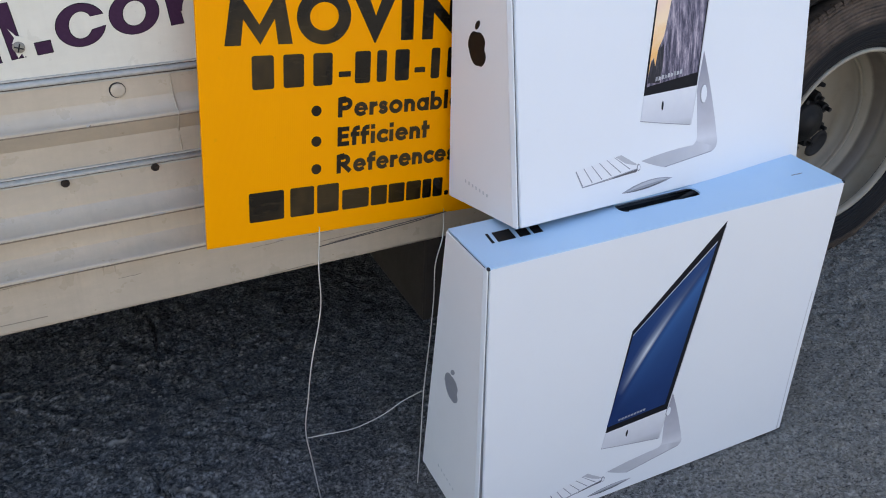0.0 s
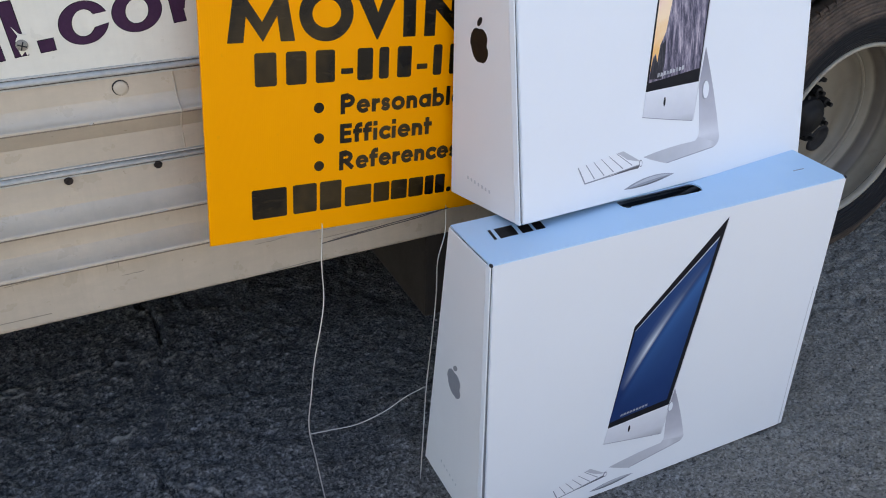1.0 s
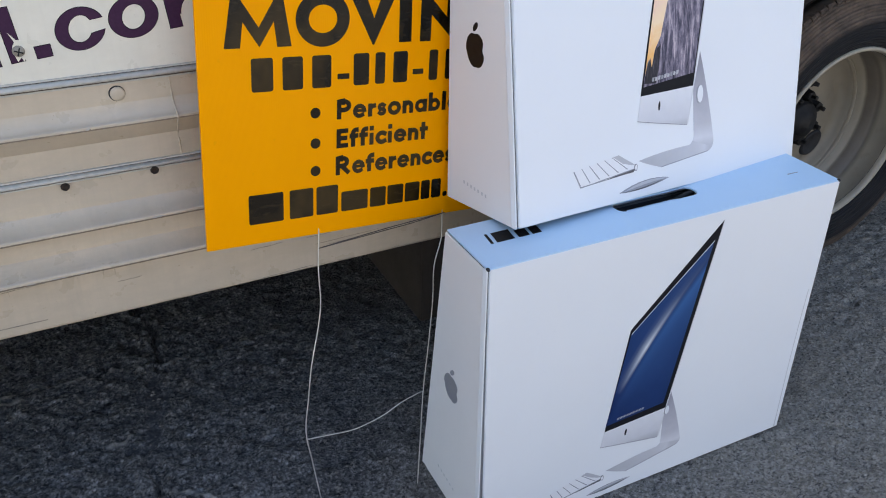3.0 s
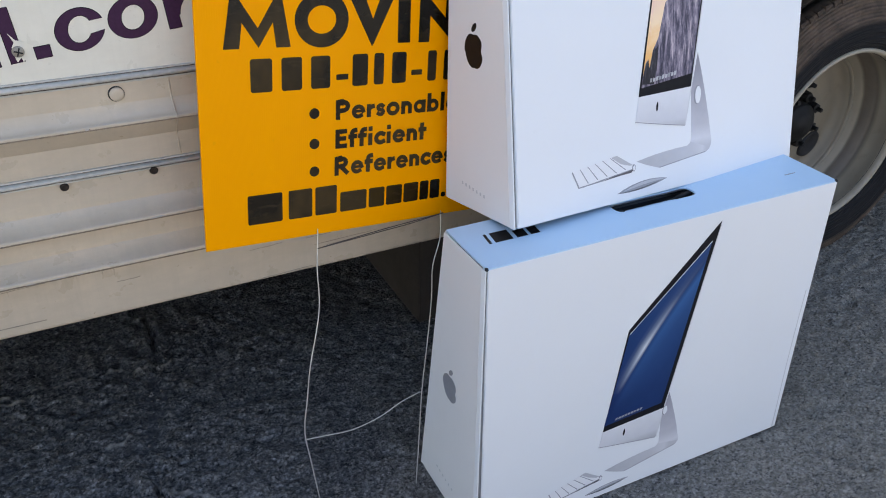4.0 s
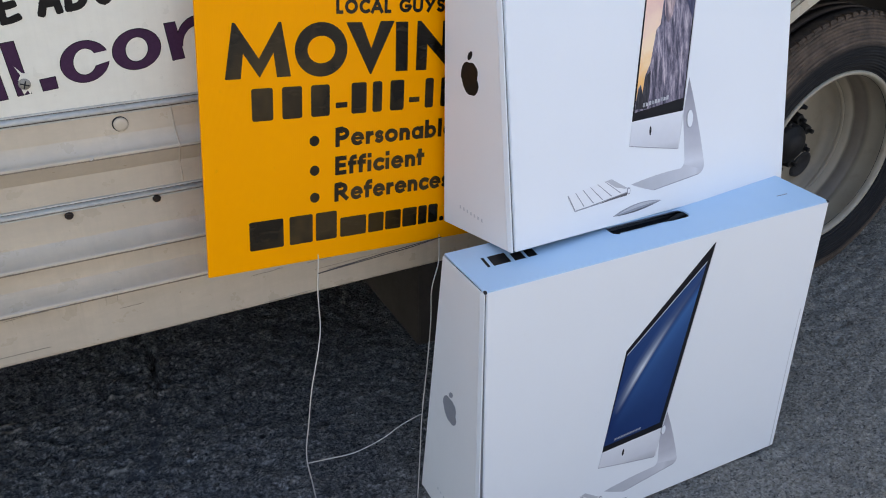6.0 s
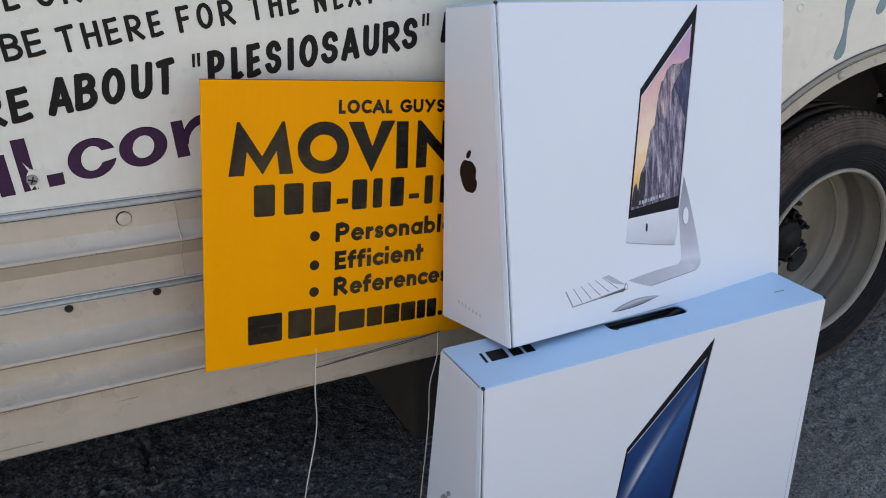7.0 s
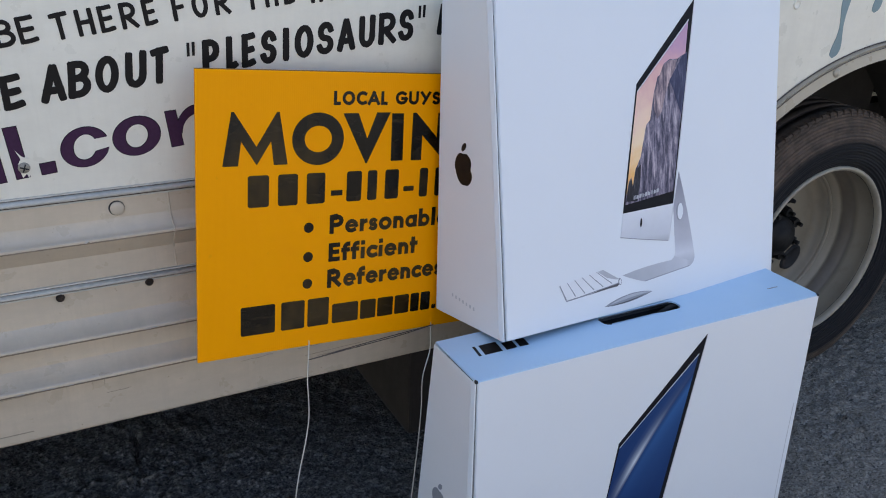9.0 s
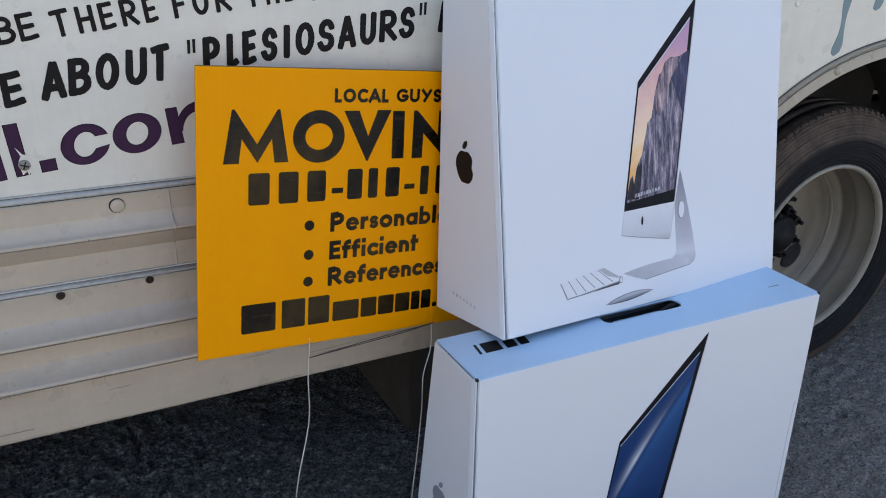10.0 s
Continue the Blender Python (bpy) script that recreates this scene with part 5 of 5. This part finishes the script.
    c.print("mouse_edge", bow(m0, lerp2(m0, m2, 0.86), -0.55 * low, 8) + bow(lerp2(m0, m2, 0.86), m0, 1.02 * low, 8)[1:-1], PRINT_DARK, "", 3)


def side_logo(c, cx, cz, w, h, turn, material):
    """The maker's mark on the side, as a plain rounded shape with a leaf over it."""
    ca, sa = math.cos(turn), math.sin(turn)
    rot = lambda x, z: (cx - x * ca + z * sa, cz + x * sa + z * ca)
    body = []
    for i in range(36):
        a = 2 * math.pi * i / 36
        k = 1 - 0.10 * math.exp(-((a - math.pi / 2) / 0.25) ** 2) - 0.07 * math.exp(-((a - 3 * math.pi / 2) / 0.25) ** 2) - 0.26 * math.exp(-(((a + 6.283 / 2) % 6.283 - 6.283 / 2 - 0.12) / 0.30) ** 2)
        body.append(rot(w * k * math.cos(a) * (1 if math.sin(a) > 0 else 0.92), h * k * math.sin(a)))
    c.print("printed_logo", body, material, "plain printed mark", 2, None, c.left)
    leaf = [rot(w * 0.10 + 0.22 * w * math.cos(a) + 0.16 * w * math.sin(a), h * 1.30 + 0.26 * h * math.sin(a)) for a in [2 * math.pi * i / 14 for i in range(14)]]
    c.print("printed_logo", leaf, material, "", 2, None, c.left)


LX, LY, LH = 0.6166, -0.3985, -0.0116
TILT = Matrix.Translation((LX, LY, -0.002)) @ Matrix.Rotation(-0.0066, 4, "Y") @ Matrix.Rotation(-0.005, 4, "X")
lower = Carton(TILT @ Matrix.Rotation(LH, 4, "Z"), 0.782, 0.6179, 0.1465, 0.2470, 0.0216, -0.0029, "large white computer box with pale blue top, standing on the asphalt", 0.0175, 0.003)
printed_computer(lower, (0.4891, 0.5958), (0.3068, 0.4095), (0.2761, 0.1776), (0.4239, 0.1854),
                 [(0.2761, 0.1776), (0.4239, 0.1854), (0.4150, 0.1109), (0.2702, 0.1389)],
                 [(0.4334, 0.222), (0.4789, 0.0885), (0.4734, 0.0686), (0.3439, 0.0459), (0.2923, 0.0684), (0.4191, 0.083), (0.4268, 0.098), (0.4224, 0.1632)],
                 (0.4290, 0.1775, 0.0120), [(0.159, 0.0612), (0.245, 0.084), (0.2847, 0.0564), (0.2844, 0.0477), (0.1705, 0.0345)],
                 [(0.2510, 0.0185), (0.3590, 0.0250), 0.060, 0.055])
lower.print("printed_screen", [(0.4744, 0.5591), (0.3093, 0.4012), (0.2774, 0.1919), (0.4158, 0.2012)], AURORA, "printed dark blue screen with a pale streak", 4)
lower.print("screen_edge", [(0.4744, 0.5591), (0.3093, 0.4012), (0.3090, 0.3990), (0.4738, 0.5560)], PRINT_SILVER, "", 5)
for i in range(9):
    f = i / 9
    a, b = (0.3020 + 0.066 * f, 0.1985 + 0.0050 * f), 0.0052
    lower.print("dock_icon", [a, (a[0] + b, a[1] + 0.0003), (a[0] + b + 0.001, a[1] + 0.0052), (a[0] + 0.001, a[1] + 0.0048)], PRINT_LINE if i % 3 else PRINT_MID, "", 5)
side_logo(lower, 0.1150, 0.297, 0.029, 0.0295, 0.0, INK_GREY)
# word mark on the lid as plain bars
for x, z, w, h in ((0.0470, 0.070, 0.0050, 0.032), (0.0590, 0.070, 0.034, 0.032), (0.1010, 0.070, 0.021, 0.024), (0.1280, 0.070, 0.018, 0.024)):
    k = 0.12
    lower.print("printed_bar", [(x + k * (z - 0.07), z), (x + w + k * (z - 0.07), z), (x + w + k * (z + h - 0.07), z + h), (x + k * (z + h - 0.07), z + h)], INK_BLACK, "dark printed bar", 2, None, lower.top)
lower.print("printed_bar", [(0.7058, 0.0615), (0.7321, 0.0610), (0.7321, 0.0635), (0.7058, 0.0640)], INK_GREY, "", 2, None, lower.top)
for i in range(6):
    z = 0.055 - 0.001 * i
    lower.print("printed_bar", [(0.165 - 0.013 * i, z), (0.169 - 0.013 * i, z), (0.169 - 0.013 * i, z + 0.005), (0.165 - 0.013 * i, z + 0.005)], INK_FAINT, "", 2, None, lower.left)

UX, UY, LIFT = 0.7097, -0.3108, 0.0125
K = 1.0115
upper_pose = (TILT @ Matrix.Translation((UX - LX, UY - LY, 0.6179 + LIFT + 0.003))
              @ Matrix.Rotation(0.0305, 4, "Y") @ Matrix.Rotation(-math.atan(0.152), 4, "X") @ Matrix.Rotation(LH + 0.1017, 4, "Z"))
upper = Carton(upper_pose, 0.7145, 0.5606 * K, 0.14 * K, 0.2106 * K, 0.0395 * K, -0.003, "smaller white computer box leaning back on top of the other box")
printed_computer(upper, (0.4602, 0.5609), (0.3129, 0.4150), (0.2782, 0.1851), (0.4087, 0.1877),
                 [(0.2782, 0.1851), (0.4087, 0.1877), (0.3962, 0.1170), (0.2717, 0.1408)],
                 [(0.4242, 0.2476), (0.4709, 0.0779), (0.4564, 0.0575), (0.3347, 0.0479), (0.2762, 0.0695), (0.4054, 0.0776), (0.4164, 0.0948), (0.4102, 0.1787)],
                 (0.4280, 0.1700, 0.0175), [(0.1244, 0.0765), (0.2280, 0.0885), (0.2706, 0.0630), (0.2678, 0.0525), (0.1396, 0.0452)],
                 [(0.2310, 0.0180), (0.3560, 0.0255), 0.075, 0.045])
scr = [(0.4451, 0.5257), (0.3141, 0.4029), (0.2841, 0.2000), (0.4087, 0.2116)]
upper.print("printed_screen", scr, DUSK, "printed screen with cliffs at dusk", 4)
cliff = [scr[2], scr[3], (0.4430, 0.4670), (0.4246, 0.4597), (0.4171, 0.4558), (0.3944, 0.4552), (0.3811, 0.4478), (0.3765, 0.4315), (0.3653, 0.4252), (0.3559, 0.3974), (0.3466, 0.3491), (0.3368, 0.3411), (0.3222, 0.2834), (0.3090, 0.2617), (0.3025, 0.2321), (0.2991, 0.2486), (0.2928, 0.2421), (0.2852, 0.2126)]
upper.print("printed_cliff", cliff, CLIFF, "printed dark rock face", 5)
upper.print("sunlit_rock", [(0.3559, 0.3941), (0.3726, 0.4316), (0.3797, 0.4462), (0.3969, 0.4542), (0.4146, 0.4542), (0.4115, 0.4393), (0.3954, 0.4163), (0.3844, 0.3898), (0.3763, 0.3629), (0.3650, 0.3498), (0.3578, 0.3638)], ROCK_WARM, "printed sunlit rock", 6)
upper.print("shaded_rock", [(0.3953, 0.4180), (0.4126, 0.4377), (0.4272, 0.4591), (0.4425, 0.4670), (0.4390, 0.4154), (0.4284, 0.3535), (0.4033, 0.4061)], ROCK_BLUE, "printed dark blue rock", 7)
upper.print("tree_line", [(0.2852, 0.2060), (0.3140, 0.2040), (0.3200, 0.2300), (0.3225, 0.2700), (0.3090, 0.2600), (0.3025, 0.2321), (0.2991, 0.2470), (0.2928, 0.2400), (0.2866, 0.2150)], TREES_DARK, "printed dark trees", 6)
upper.print("screen_edge", [scr[0], scr[1], (scr[1][0], scr[1][1] - 0.002), (scr[0][0], scr[0][1] - 0.003)], PRINT_SILVER, "", 6)
for i in range(9):
    f = i / 9
    a, b = (0.3035 + 0.067 * f, 0.2075 + 0.0070 * f), 0.0048
    upper.print("dock_icon", [a, (a[0] + b, a[1] + 0.0005), (a[0] + b + 0.001, a[1] + 0.0075 - 0.002 * (i % 2)), (a[0] + 0.001, a[1] + 0.0070)], PRINT_PAD if i % 3 else PRINT_MID, "", 8)
side_logo(upper, 0.0975, 0.281, 0.0275, 0.0295, 0.0, INK_BLACK)
for i in range(7):
    z = 0.0405 - 0.0014 * i
    upper.print("printed_bar", [(0.150 - 0.011 * i, z), (0.154 - 0.011 * i, z), (0.154 - 0.011 * i, z + 0.006), (0.150 - 0.011 * i, z + 0.006)], INK_FAINT, "", 2, None, upper.left)


# ---- yellow yard sign with its wire stake ----
SO, ROLL, LEAN, HEAD = (0.23594, -0.11748, 0.60158), -0.09781, -0.10756, 0.07903
sign_pose = Matrix.Translation(SO) @ Matrix.Rotation(HEAD, 4, "Z") @ Matrix.Rotation(LEAN, 4, "X") @ Matrix.Rotation(-ROLL, 4, "Y")
sign = thing("yard_sign", sign_pose, "yellow plastic yard sign on a bent wire stake against the truck", "sign")
SW, SHI = 0.61, 0.475
bm = block(0, SW, 0.0, 0.0045, 0, SHI)
part("sign_board", bm, SIGN_YELLOW, sign, "yellow plastic board")
part("board_edge", block(0.0, SW, 0.0006, 0.0039, -0.0004, 0.0), SIGN_YELLOW, sign)
# top edge strip, darker than the board's face
part("board_edge", block(0.0, SW, 0.0002, 0.0043, SHI, SHI + 0.0014), SIGN_TOP, sign, "dark brown top edge of the plastic board")
for x in (0.1934, 0.4481):
    part("flute_ridge", block(x - 0.0016, x + 0.0016, -0.00022, 0.001, 0.002, 0.470), SIGN_YELLOW, sign)
S = lambda w, x0, x1, z, h: printed_word(w, x0, x1, z, h, INK_SIGN, sign, "black printed lettering")
SP = lambda pts: part("lettering", prism(pts, -0.0008, 0.0), INK_SIGN, sign, "black printed lettering")
S("LOCAL", 0.229, 0.331, 0.4212, 0.0232)
S("GUYS", 0.3452, 0.437, 0.4218, 0.0232)
# large geometric capitals
zb, zt = 0.3250, 0.4085
SP([(0.0415, zb), (0.0665, zb), (0.0715, 0.364), (0.0975, 0.3255), (0.1215, 0.364), (0.1265, zb), (0.1500, zb), (0.1350, zt + 0.002), (0.1310, zt + 0.002), (0.0970, 0.355), (0.0600, zt + 0.002), (0.0560, zt + 0.002)])
part("lettering", ring(0.2037, 0.3655, 0.0462, 0.0435, 0.0215, -0.0008, 0.0, 48), INK_SIGN, sign, "black printed lettering")
SP([(0.2480, zt - 0.001), (0.2760, zt - 0.001), (0.2945, 0.364), (0.3115, zt), (0.3375, zt), (0.2950, 0.3215), (0.2930, 0.3215)])
SP([(0.3425, 0.3240), (0.3660, 0.3240), (0.3640, 0.4068), (0.3410, 0.4068)])
SP([(0.3830, 0.3235), (0.4040, 0.3235), (0.4040, 0.3680), (0.4500, 0.3235), (0.4560, 0.3235), (0.4560, 0.4070), (0.4350, 0.4070), (0.4350, 0.3630), (0.3900, 0.4075), (0.3830, 0.4075)])
part("lettering", ring(0.5150, 0.3655, 0.0462, 0.0435, 0.0215, -0.0008, 0.0, 40, None, 40, 350), INK_SIGN, sign, "black printed lettering")


def pill(x0, x1, z0, z1, r=0.006):
    r = min(r, (x1 - x0) / 2.01, (z1 - z0) / 2.01)
    pts = []
    for cx, cz, a0 in ((x1 - r, z0 + r, -90), (x1 - r, z1 - r, 0), (x0 + r, z1 - r, 90), (x0 + r, z0 + r, 180)):
        pts += [(cx + r * math.cos(radians(a0 + 22.5 * k)), cz + r * math.sin(radians(a0 + 22.5 * k))) for k in range(5)]
    return pts


# number line and address line as plain bars
for x0, x1 in ((0.0800, 0.1215), (0.1314, 0.1717), (0.1819, 0.2211), (0.2558, 0.2899), (0.2960, 0.3200), (0.3304, 0.3634), (0.4010, 0.4239), (0.4340, 0.4740), (0.4840, 0.5230), (0.5320, 0.5720)):
    part("number_bar", prism(pill(x0 + 0.003, x1 - 0.003, 0.2560, 0.3085, 0.004), -0.0008, 0.0), INK_SIGN, sign)
for x0, x1 in ((0.2296, 0.2508), (0.3715, 0.3923)):
    part("number_bar", prism(pill(x0, x1, 0.2680, 0.2770, 0.001), -0.0008, 0.0), INK_SIGN, sign)
S("Personable", 0.2284, 0.471, 0.2005, 0.0335)
S("Efficient", 0.228, 0.407, 0.1505, 0.0335)
S("References", 0.227, 0.464, 0.1025, 0.0335)
for z in (0.2148, 0.1631, 0.1150):
    part("bullet", disc(0.1903, z, 0.0088, 0.0088, -0.0008, 0.0, 28), INK_SIGN, sign)
for x0, x1, h in ((0.072, 0.132, 0.051), (0.1434, 0.186, 0.051), (0.192, 0.232, 0.051), (0.239, 0.290, 0.036), (0.295, 0.326, 0.036), (0.330, 0.362, 0.036), (0.366, 0.396, 0.036), (0.400, 0.418, 0.036), (0.422, 0.442, 0.036), (0.4470, 0.4560, 0.009), (0.463, 0.490, 0.036), (0.494, 0.526, 0.036), (0.531, 0.580, 0.036)):
    part("address_bar", prism(pill(x0, x1, 0.035, 0.035 + h, 0.003), -0.0008, 0.0), INK_SIGN, sign)


def stake():
    inv = sign_pose.inverted()
    L = lambda p: tuple(inv @ Vector(p))
    left_top = sign_pose @ Vector((0.1934, 0.0022, 0.02))
    right_top = sign_pose @ Vector((0.4481, 0.0022, 0.02))
    wires = (
        [left_top, (0.431, -0.104, 0.582), (0.422, -0.118, 0.520), (0.419, -0.130, 0.459), (0.409, -0.140, 0.413), (0.386, -0.157, 0.340), (0.372, -0.171, 0.278), (0.359, -0.185, 0.215), (0.364, -0.199, 0.142), (0.376, -0.222, 0.004)],
        [right_top, (0.678, -0.096, 0.515), (0.657, -0.109, 0.460), (0.649, -0.123, 0.395), (0.633, -0.142, 0.309), (0.612, -0.164, 0.206), (0.597, -0.186, 0.108), (0.581, -0.209, 0.002)],
    )
    for pts in wires:
        part("stake_leg", tube([L(p) for p in pts], 0.0013), WIRE, sign, "thin bent wire leg", True)
    part("stake_crossbar", tube([L(p) for p in ((0.361, -0.188, 0.198), (0.398, -0.186, 0.191), (0.455, -0.183, 0.181), (0.515, -0.177, 0.186), (0.561, -0.170, 0.199), (0.602, -0.165, 0.205), (0.611, -0.164, 0.204))], 0.0012), WIRE, sign, "bent wire crossbar", True)
    # upper crossbars take a darker wire colour in place of their shade
    for lift in (0.0, 0.0035):
        part("stake_crossbar", tube([L(p) for p in ((0.427, -0.111, 0.5570), (0.495, -0.105, 0.5566 + lift * 0.6), (0.561, -0.100, 0.5568 + lift), (0.615, -0.096, 0.5572 + lift), (0.6855, -0.090, 0.5606))], 0.0009), SHADED_WIRE, sign, "bent wire crossbar with its shade painted in", True)


stake()
